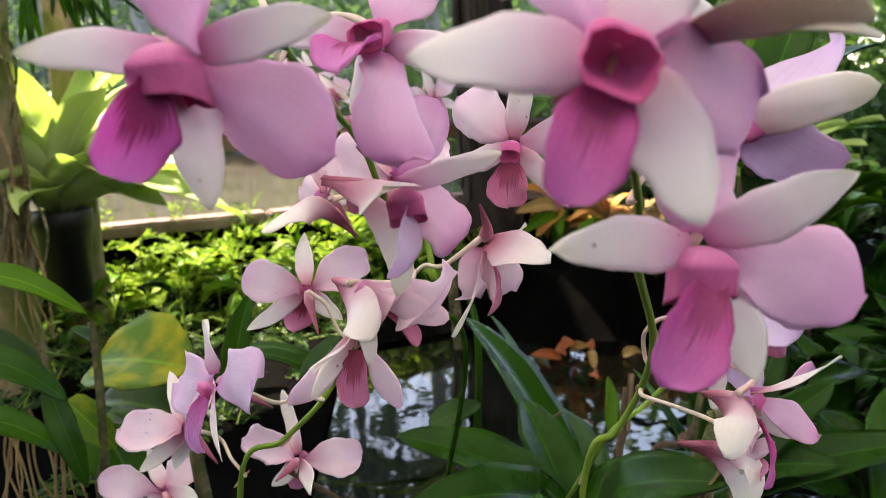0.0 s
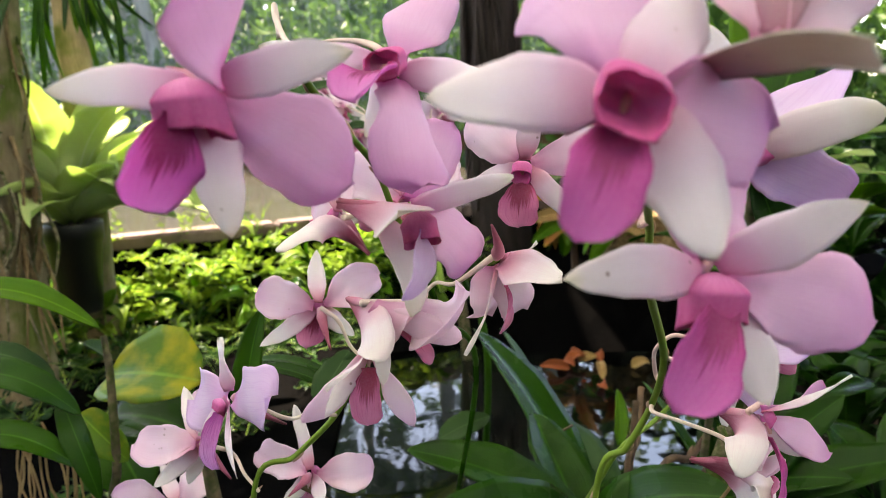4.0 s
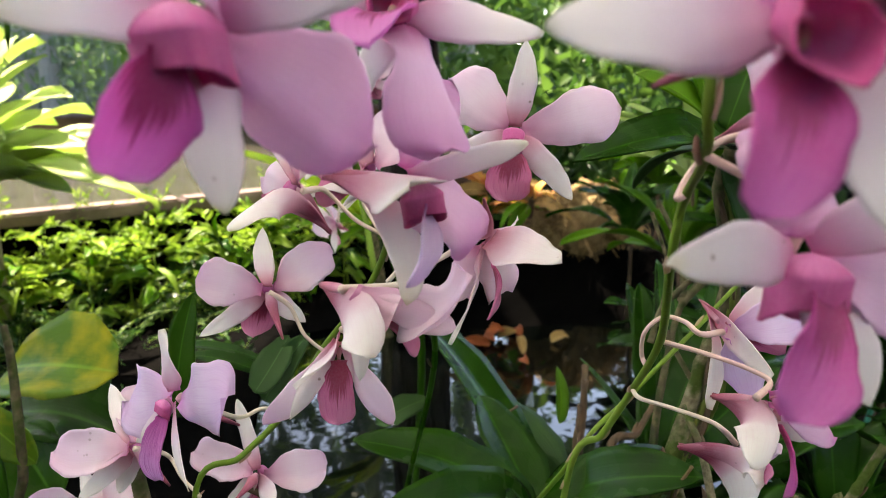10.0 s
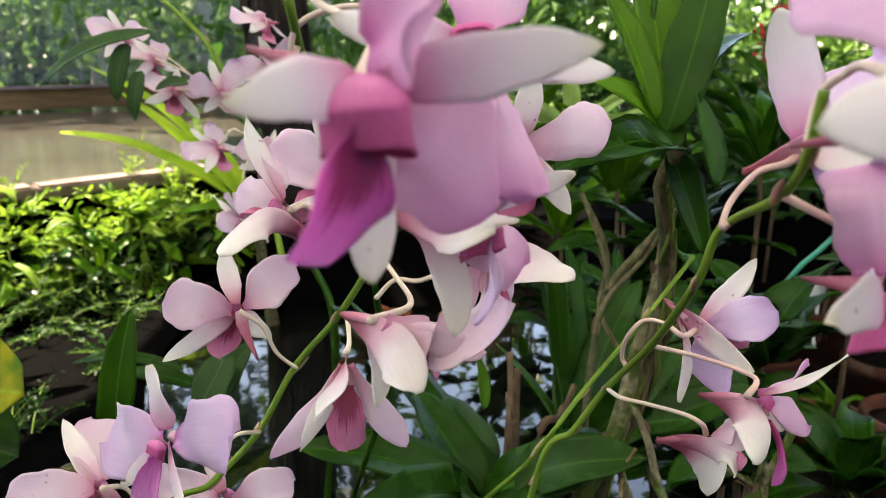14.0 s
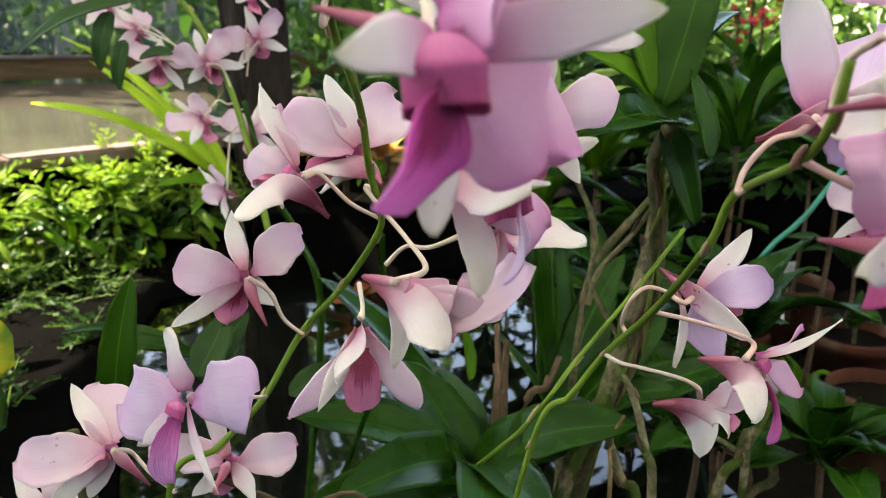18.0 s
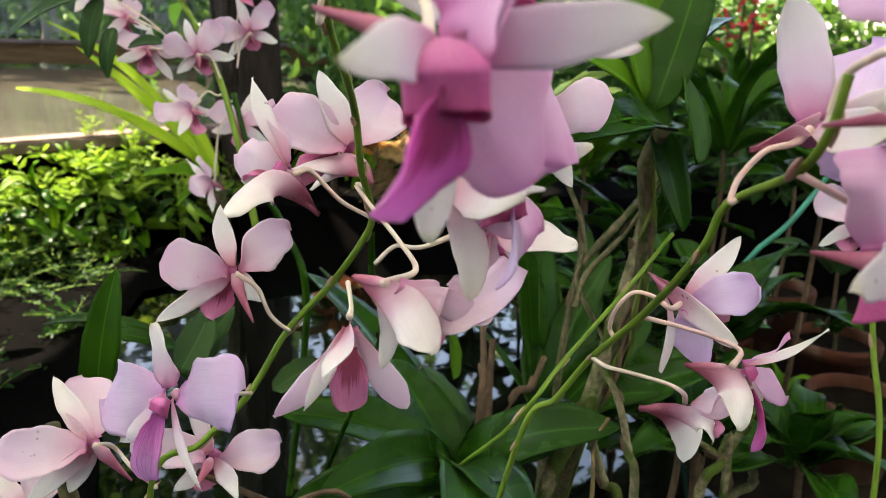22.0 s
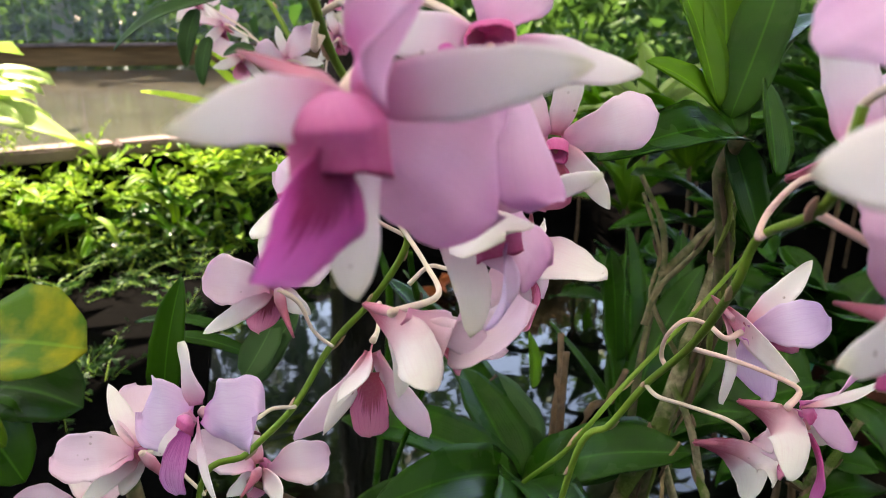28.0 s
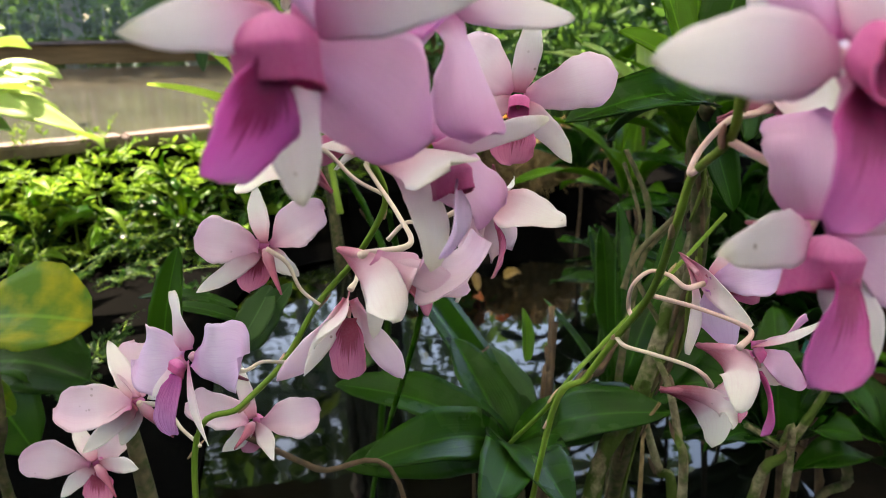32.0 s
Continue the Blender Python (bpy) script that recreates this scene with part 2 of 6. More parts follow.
def plant_material(name, dark, light, rough=0.4, through_amount=0.25, yellow=None, scale=30.0, uv_rib=True):
    """Leaf or stem skin: blotched green, pale lengthwise veins, each leaf a little different."""
    m, nt, bsdf = nodes_of(name)
    geo = nt.nodes.new("ShaderNodeNewGeometry")
    big = node(nt, "TexNoise", Scale=scale, Detail=3.0)
    fine = node(nt, "TexNoise", Scale=scale * 14, Detail=2.0)
    nt.links.new(geo.outputs["Position"], big.inputs["Vector"])
    nt.links.new(geo.outputs["Position"], fine.inputs["Vector"])
    info = nt.nodes.new("ShaderNodeObjectInfo")
    vary = maths(nt, "ADD", maths(nt, "MULTIPLY", info.outputs["Random"], 0.25), maths(nt, "MULTIPLY", geo.outputs["Random Per Island"], 0.45))
    fac = maths(nt, "ADD", maths(nt, "MULTIPLY", big.outputs["Fac"], 0.9), maths(nt, "SUBTRACT", vary, 0.35))
    colour = ramp(nt, fac, [(0.15, dark), (0.85, light)]).outputs["Color"]
    if yellow:
        patch = node(nt, "TexNoise", Scale=scale * 1.3, Detail=4.0)
        nt.links.new(geo.outputs["Position"], patch.inputs["Vector"])
        colour = mixed(nt, ramp(nt, patch.outputs["Fac"], [(0.43, (0, 0, 0)), (0.66, (1, 1, 1))]).outputs["Color"], colour, yellow)
    height = fine.outputs["Fac"]
    if uv_rib:
        uv = nt.nodes.new("ShaderNodeUVMap")
        stretch = nt.nodes.new("ShaderNodeMapping")
        stretch.inputs["Scale"].default_value = (0.8, 30.0, 1.0)
        nt.links.new(uv.outputs[0], stretch.inputs["Vector"])
        ribs = node(nt, "TexNoise", Scale=1.0, Detail=2.0)
        nt.links.new(stretch.outputs[0], ribs.inputs["Vector"])
        colour = mixed(nt, maths(nt, "MULTIPLY", ribs.outputs["Fac"], 0.35), colour, light)
        height = ribs.outputs["Fac"]
        # paler midrib
        split = nt.nodes.new("ShaderNodeSeparateXYZ")
        nt.links.new(uv.outputs[0], split.inputs[0])
        rib = ramp(nt, maths(nt, "ABSOLUTE", maths(nt, "SUBTRACT", split.outputs[1], 0.5)), [(0.008, (1, 1, 1)), (0.03, (0, 0, 0))]).outputs["Color"]
        colour = mixed(nt, maths(nt, "MULTIPLY", rib, 0.4), colour, tuple(min(0.8, v * 2.2 + 0.01) for v in light))
    nt.links.new(colour, bsdf.inputs["Base Color"])
    rr = ramp(nt, big.outputs["Fac"], [(0.3, (rough - 0.1,) * 3), (0.7, (rough + 0.15,) * 3)])
    nt.links.new(rr.outputs["Color"], bsdf.inputs["Roughness"])
    bsdf.inputs["Specular IOR Level"].default_value = 0.13
    relief(nt, bsdf, height, 0.25, 0.001)
    if through_amount:
        see_through(nt, bsdf, colour, through_amount)
    return m


M_LEAF = plant_material("orchid leaf green", (0.004, 0.022, 0.002), (0.020, 0.080, 0.005), 0.26, 0.3)
M_LEAF_MID = plant_material("mid leaf green", (0.009, 0.042, 0.003), (0.040, 0.135, 0.008), 0.28, 0.4)
M_LEAF_BRIGHT = plant_material("young leaf green", (0.034, 0.12, 0.004), (0.12, 0.28, 0.014), 0.36, 0.5)
M_LEAF_GREY = plant_material("dusty leaf green", (0.010, 0.036, 0.008), (0.036, 0.085, 0.022), 0.45, 0.15)
M_LEAF_YELLOW = plant_material("yellowing leaf", (0.05, 0.13, 0.008), (0.09, 0.18, 0.012), 0.4, 0.35, (0.33, 0.31, 0.012), 30.0)
M_STALK = plant_material("green stalk", (0.07, 0.14, 0.012), (0.19, 0.29, 0.04), 0.45, 0.0, None, 60.0, False)
M_PEDICEL = plant_material("pale pink pedicel", (0.66, 0.46, 0.42), (0.72, 0.66, 0.50), 0.5, 0.1, None, 55.0, False)
M_PEDICEL_RED = plant_material("rosy pedicel", (0.60, 0.36, 0.34), (0.72, 0.56, 0.48), 0.5, 0.1, None, 55.0, False)
M_BRACT = plant_material("papery bract", (0.34, 0.17, 0.12), (0.56, 0.36, 0.28), 0.55, 0.15, (0.26, 0.24, 0.08), 60.0, True)
M_CANE = plant_material("dry cane", (0.010, 0.008, 0.004), (0.20, 0.165, 0.09), 0.75, 0.0, (0.035, 0.05, 0.012), 130.0, False)
M_TWIG = plant_material("dry twig", (0.018, 0.011, 0.006), (0.14, 0.09, 0.055), 0.8, 0.0, None, 120.0, False)
# bright and darkened copies of one green; the dark copy paints in shade
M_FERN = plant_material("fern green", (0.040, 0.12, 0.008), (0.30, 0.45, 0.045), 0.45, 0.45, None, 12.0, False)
M_FERN_DARK = plant_material("fern green darkened for shade", (0.008, 0.03, 0.006), (0.035, 0.09, 0.018), 0.5, 0.3, None, 12.0, False)
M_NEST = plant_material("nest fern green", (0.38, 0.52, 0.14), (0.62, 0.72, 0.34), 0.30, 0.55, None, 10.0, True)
# glow of sunlight put into the base colour of these leaves
M_LIT = plant_material("strap leaf with sunlight in its colour", (0.26, 0.44, 0.02), (0.56, 0.72, 0.07), 0.35, 0.6, None, 14.0, True)
M_TREE = plant_material("tree leaves", (0.024, 0.066, 0.010), (0.105, 0.20, 0.033), 0.55, 0.4, None, 3.0, False)
M_ORANGE = plant_material("orange leaf", (0.45, 0.10, 0.03), (0.62, 0.26, 0.08), 0.5, 0.35, (0.50, 0.36, 0.04), 30.0, True)
M_RUSSET = plant_material("russet leaf", (0.12, 0.022, 0.008), (0.26, 0.075, 0.022), 0.6, 0.2, None, 30.0, True)
M_BROWN_LEAF = plant_material("withered leaf", (0.16, 0.09, 0.03), (0.36, 0.24, 0.09), 0.7, 0.3, None, 30.0, True)


def rough_material(name, dark, light, scale, rough=0.8, bump=0.6, depth=0.01, detail=6.0, moss=None, stretch=(1, 1, 1), metallic=0.0):
    m, nt, bsdf = nodes_of(name)
    tc = nt.nodes.new("ShaderNodeTexCoord")
    mp = nt.nodes.new("ShaderNodeMapping")
    mp.inputs["Scale"].default_value = stretch
    nt.links.new(tc.outputs["Object"], mp.inputs["Vector"])
    a = node(nt, "TexNoise", Scale=scale, Detail=detail, Roughness=0.65)
    b = node(nt, "TexNoise", Scale=scale * 0.15, Detail=2.0)
    nt.links.new(mp.outputs[0], a.inputs["Vector"])
    nt.links.new(tc.outputs["Object"], b.inputs["Vector"])
    fac = maths(nt, "ADD", maths(nt, "MULTIPLY", a.outputs["Fac"], 0.6), maths(nt, "MULTIPLY", b.outputs["Fac"], 0.4))
    colour = ramp(nt, fac, [(0.36, dark), (0.64, light)]).outputs["Color"]
    if moss:
        g = node(nt, "TexNoise", Scale=scale * 0.4, Detail=5.0)
        nt.links.new(tc.outputs["Object"], g.inputs["Vector"])
        colour = mixed(nt, ramp(nt, g.outputs["Fac"], [(0.48, (0, 0, 0)), (0.58, (1, 1, 1))]).outputs["Color"], colour, moss)
    nt.links.new(colour, bsdf.inputs["Base Color"])
    bsdf.inputs["Roughness"].default_value, bsdf.inputs["Metallic"].default_value = rough, metallic
    bsdf.inputs["Specular IOR Level"].default_value = 0.5 if rough < 0.6 else 0.12 if rough < 0.88 else 0.01
    relief(nt, bsdf, a.outputs["Fac"], bump, depth)
    return m


M_SOIL = rough_material("dark wet soil", (0.004, 0.0035, 0.0025), (0.012, 0.009, 0.006), 30.0, 0.92)
# blacker than any liner: deep shade is put into the colour
M_BANK = rough_material("pond liner blackened for shade", (0.0006, 0.0006, 0.0006), (0.0016, 0.0014, 0.0012), 14.0, 0.9, 0.4, 0.01)
M_COPING = rough_material("pinkish concrete coping", (0.07, 0.049, 0.042), (0.18, 0.13, 0.112), 18.0, 0.8, 0.4, 0.004)
M_BOARD = rough_material("brown weathered board", (0.06, 0.032, 0.012), (0.15, 0.085, 0.035), 10.0, 0.7, 0.5, 0.004, stretch=(0.4, 4, 8))
M_BARK = rough_material("dark trunk bark", (0.012, 0.009, 0.008), (0.045, 0.034, 0.030), 16.0, 0.85, 0.9, 0.02, stretch=(2, 2, 0.4))
M_MOSS_BARK = rough_material("mossy bark", (0.12, 0.09, 0.05), (0.32, 0.26, 0.15), 22.0, 0.9, 0.9, 0.015, moss=(0.10, 0.13, 0.03), stretch=(2, 2, 0.5))
M_PALE_BARK = rough_material("pale bark", (0.16, 0.15, 0.12), (0.36, 0.35, 0.30), 12.0, 0.85, 0.5, 0.01, stretch=(2, 2, 0.5))
M_MOSS_CANE = rough_material("mossy cane", (0.05, 0.04, 0.022), (0.30, 0.26, 0.16), 150.0, 0.9, 1.0, 0.003, moss=(0.045, 0.07, 0.015))
M_ROOT = rough_material("root fibre", (0.07, 0.045, 0.02), (0.28, 0.20, 0.10), 60.0, 0.9, 0.8, 0.004)
M_TERRACOTTA = rough_material("terracotta", (0.034, 0.010, 0.006), (0.085, 0.027, 0.014), 25.0, 0.8, 0.3, 0.003, moss=(0.10, 0.06, 0.04))
M_BLACK_POT = rough_material("black plastic", (0.006, 0.006, 0.006), (0.02, 0.02, 0.018), 20.0, 0.45, 0.2, 0.002)
M_WIRE = rough_material("grey wire", (0.14, 0.14, 0.13), (0.30, 0.30, 0.28), 40.0, 0.55, 0.2, 0.001, metallic=0.6)
M_RED = rough_material("red blossom", (0.42, 0.02, 0.03), (0.66, 0.06, 0.07), 20.0, 0.6, 0.2, 0.002)
M_WHITE = rough_material("white plastic tag", (0.55, 0.56, 0.56), (0.72, 0.73, 0.73), 20.0, 0.5, 0.1, 0.001)
M_GREEN_HOSE = rough_material("teal plastic stake", (0.01, 0.14, 0.09), (0.02, 0.24, 0.16), 20.0, 0.45, 0.1, 0.001)


def water_material(name, colour, rough, wave):
    m, nt, bsdf = nodes_of(name)
    tc = nt.nodes.new("ShaderNodeTexCoord")
    n = node(nt, "TexNoise", Scale=wave, Detail=3.0)
    nt.links.new(tc.outputs["Object"], n.inputs["Vector"])
    c = ramp(nt, n.outputs["Fac"], [(0.3, colour), (0.7, tuple(v * 1.6 for v in colour))]).outputs["Color"]
    nt.links.new(c, bsdf.inputs["Base Color"])
    bsdf.inputs["Roughness"].default_value, bsdf.inputs["IOR"].default_value = rough, 1.33
    bsdf.inputs["Specular IOR Level"].default_value = 0.75
    relief(nt, bsdf, n.outputs["Fac"], 0.08, 0.01)
    return m


M_WATER = water_material("dark pond water", (0.002, 0.0025, 0.002), 0.03, 9.0)
M_WATER_PALE = water_material("murky pond water", (0.042, 0.038, 0.029), 0.10, 5.0)


# ---- mesh helpers ----
def made(name, verts, faces, uvs=None, smooth=True):
    me = bpy.data.meshes.new(name)
    me.from_pydata([tuple(v) for v in verts], [], [tuple(f) for f in faces])
    if uvs is not None:
        layer = me.uv_layers.new(name="UVMap")
        idx = np.empty(len(me.loops), dtype=np.int32)
        me.loops.foreach_get("vertex_index", idx)
        layer.data.foreach_set("uv", np.asarray(uvs, dtype=np.float32)[idx].ravel())
    if smooth:
        me.polygons.foreach_set("use_smooth", np.ones(len(me.polygons), dtype=bool))
    me.update()
    return me


def part(name, me, material, parent, label=""):
    if isinstance(me, bmesh.types.BMesh):
        bm, me = me, bpy.data.meshes.new(name)
        bm.to_mesh(me)
        bm.free()
    if material:
        me.materials.append(material)
    ob = new(name, me)
    ob.parent = parent
    return tagged(ob, label)


def thing(name, place, label, category, group="", kind=""):
    ob = new(name)
    ob.empty_display_size = 0.01
    ob.location = place
    return tagged(ob, label, category, group, kind)


def unit(v):
    return v / max(np.linalg.norm(v), 1e-9)


SHAPES = {"petal": (0.74, 0.42, 0.28), "sepal": (0.50, 0.72, 0.50), "lip": (0.60, 0.44, 0.42), "wedge": (0.95, 0.52, 0.16), "horn": (0.80, 0.66, 0.14), "leaf": (0.40, 0.62, 0.12), "round": (0.5, 0.5, 0.05), "strap": (0.22, 0.35, 0.3)}


def blade(base, tip, normal, width, shape, bow=0.0, cup=0.0, roll=0.0, wave=0.0, thick=0.0005, nu=16, nv=8, fold=0.0, droop=0.0, seed=0, via=None, twist=0.0, curl=0.0):
    """A petal or leaf as a closed thin shell. bow: rise of its middle, cup: rise of its edges, both as part of its length or width;
    fold: a crease along the midrib; droop: bend of the tip end towards the ground, in metres; via: a place towards which its midrib bends; twist: degrees by which it turns about its midrib up to the tip; curl: how far one long edge rolls back."""
    rng = np.random.RandomState(seed)
    base, tip, normal = (np.array(v, float) for v in (base, tip, normal))
    via = (base + tip) / 2 if via is None else np.array(via, float)
    length = np.linalg.norm(tip - base)
    u = np.linspace(0, 1, nu + 1)
    rib = ((1 - u) ** 2)[:, None] * base + (2 * u * (1 - u))[:, None] * via + (u**2)[:, None] * tip
    tang = (2 * (1 - u))[:, None] * (via - base) + (2 * u)[:, None] * (tip - via)
    tang /= np.linalg.norm(tang, axis=1, keepdims=True) + 1e-9
    n = normal - tang * (tang @ normal)[:, None] + 1e-6
    n /= np.linalg.norm(n, axis=1, keepdims=True)
    s = np.cross(tang, n)
    turn = np.radians(roll + twist * u)
    c, z = np.cos(turn)[:, None], np.sin(turn)[:, None]
    n, s = c * n + z * s, c * s - z * n
    p, q, claw = SHAPES[shape]
    top = (p / (p + q)) ** p * (q / (p + q)) ** q
    w = np.maximum(u**p * (1 - u) ** q / top, claw * (1 - u) ** 2) * width / 2
    w[-1] = 0.012 * width
    v = np.linspace(-1, 1, nv + 1)
    U, V = np.meshgrid(u, v, indexing="ij")
    ph = rng.uniform(0, 6.28, 3)
    W = w[:, None] * (1 + 0.05 * np.sin(9 * U + ph[0]) * np.sign(V)) * (1 + 0.03 * np.sin(21 * U + ph[1])) * (1 + 0.012 * np.sin(47 * U + 5 * ph[2]))
    rise = bow * length * np.sin(np.pi * U) + cup * W * V**2 + fold * W * np.abs(V)
    rise = rise + wave * width * np.sin(7 * U + ph[2] + 1.5 * np.sign(V)) * V**2 * 0.5
    rise = rise - curl * W * np.clip(V * (1 if ph[1] > 3.14 else -1) - 0.35, 0, 1) ** 2 * 2.2
    side = 0.03 * length * math.sin(ph[0]) * np.sin(np.pi * U)
    P = rib[:, None] + (W * V + side)[..., None] * s[:, None] + rise[..., None] * n[:, None]
    P[..., 2] -= droop * U**2
    down = thick / 2 * np.broadcast_to(n[:, None], P.shape)
    up, lo = (P + down).reshape(-1, 3), (P - down).reshape(-1, 3)
    k = (nu + 1) * (nv + 1)
    idx = np.arange(k).reshape(nu + 1, nv + 1)
    f = np.stack([idx[:-1, :-1], idx[1:, :-1], idx[1:, 1:], idx[:-1, 1:]], -1).reshape(-1, 4)
    rim = np.concatenate([idx[:, 0], idx[-1, 1:], idx[-2::-1, -1], idx[0, -2:0:-1]])
    nxt = np.roll(rim, -1)
    faces = np.concatenate([f, f[:, ::-1] + k, np.stack([nxt, rim, rim + k, nxt + k], -1)])
    uv = np.stack([U, V / 2 + 0.5], -1).reshape(-1, 2)
    return np.concatenate([up, lo]), faces, np.concatenate([uv, uv])


def smooth_line(points, per=8):
    """Catmull-Rom through the points."""
    p = np.array(points, float)
    p = np.vstack([2 * p[0] - p[1], p, 2 * p[-1] - p[-2]])
    out = []
    for k in range(1, len(p) - 2):
        for t in np.linspace(0, 1, per, endpoint=False):
            a, b, c, d = p[k - 1 : k + 3]
            out.append(0.5 * (2 * b + (c - a) * t + (2 * a - 5 * b + 4 * c - d) * t**2 + (3 * b - a - 3 * c + d) * t**3))
    out.append(p[-2])
    return np.array(out)


def tube(points, radii, sides=10, per=8, rings=0.0, cap=True):
    """A tapered round stem along a smooth line; rings: swelling at its joints."""
    line = smooth_line(points, per)
    r = np.interp(np.linspace(0, 1, len(line)), np.linspace(0, 1, len(radii)), radii)
    if rings:
        r = r * (1 + rings * (np.arange(len(line)) % per == 0))
    tang = np.gradient(line, axis=0)
    verts, faces, uvs = [], [], []
    ref = np.array((0.3, 0.2, 0.93))
    for k, (c, t) in enumerate(zip(line, tang)):
        t = unit(t)
        x = unit(np.cross(t, ref))
        y = np.cross(t, x)
        for j in range(sides):
            an = 2 * math.pi * j / sides
            verts.append(c + r[k] * (math.cos(an) * x + math.sin(an) * y))
            uvs.append((k / (len(line) - 1), abs(1 - 2 * j / sides)))
    for k in range(len(line) - 1):
        for j in range(sides):
            faces.append((k * sides + j, k * sides + (j + 1) % sides, (k + 1) * sides + (j + 1) % sides, (k + 1) * sides + j))
    if cap:
        faces.append(tuple(range(sides))[::-1])
        faces.append(tuple(range((len(line) - 1) * sides, len(line) * sides)))
    return np.array(verts), faces, np.array(uvs)


def throat(base, lip_dir, face, size, mouth, way=None):
    """The side lobes of the lip, rolled round the column into a short squarish funnel: its front rim is cut back, its rear lobes hang lower."""
    d = unit(mouth * face + (1 - mouth) * lip_dir) if way is None else unit(np.array(way, float))
    back = unit(-face + d * (face @ d))
    x = np.cross(d, back)
    deep = 0.78 if way is None else 1.08
    nu, nv = 14, 44
    verts, uvs, faces = [], [], []
    for layer in (0, 1):
        for k in range(nu + 1):
            s = k / nu
            r = size * (0.03 + 0.15 * min(1.0, s / 0.34) ** 0.55 - 0.03 * s + 0.02 * s**3) - layer * 0.0004
            for j in range(nv):
                an = 2 * math.pi * j / nv
                ca, sa = math.cos(an), math.sin(an)
                square = (abs(ca) ** 3.2 + abs(sa) ** 3.2) ** (-1 / 3.2)
                rear = 0.5 + 0.5 * ca
                lobe = 0.05 * abs(sa) * rear - 0.03 * max(0.0, ca) ** 6
                reach = size * (0.245 + 0.15 * rear**1.3 + lobe) * s
                frill = 1 + 0.035 * s**4 * math.sin(9 * an + 1.0) + 0.02 * s**4 * math.sin(17 * an)
                verts.append(base + d * reach + r * square * frill * (1.08 * sa * x + deep * ca * back))
                uvs.append((s, j / nv))
    m = (nu + 1) * nv
    for k in range(nu):
        for j in range(nv):
            a, b = k * nv + j, k * nv + (j + 1) % nv
            faces += [(a, b, b + nv, a + nv), (m + a, m + a + nv, m + b + nv, m + b)]
    for j in range(nv):
        a, b = nu * nv + j, nu * nv + (j + 1) % nv
        faces.append((a, b, m + b, m + a))
    faces.append(tuple(range(nv))[::-1])
    return np.array(verts), faces, np.array(uvs)


FLOWERS, STALK_LINES = [], []


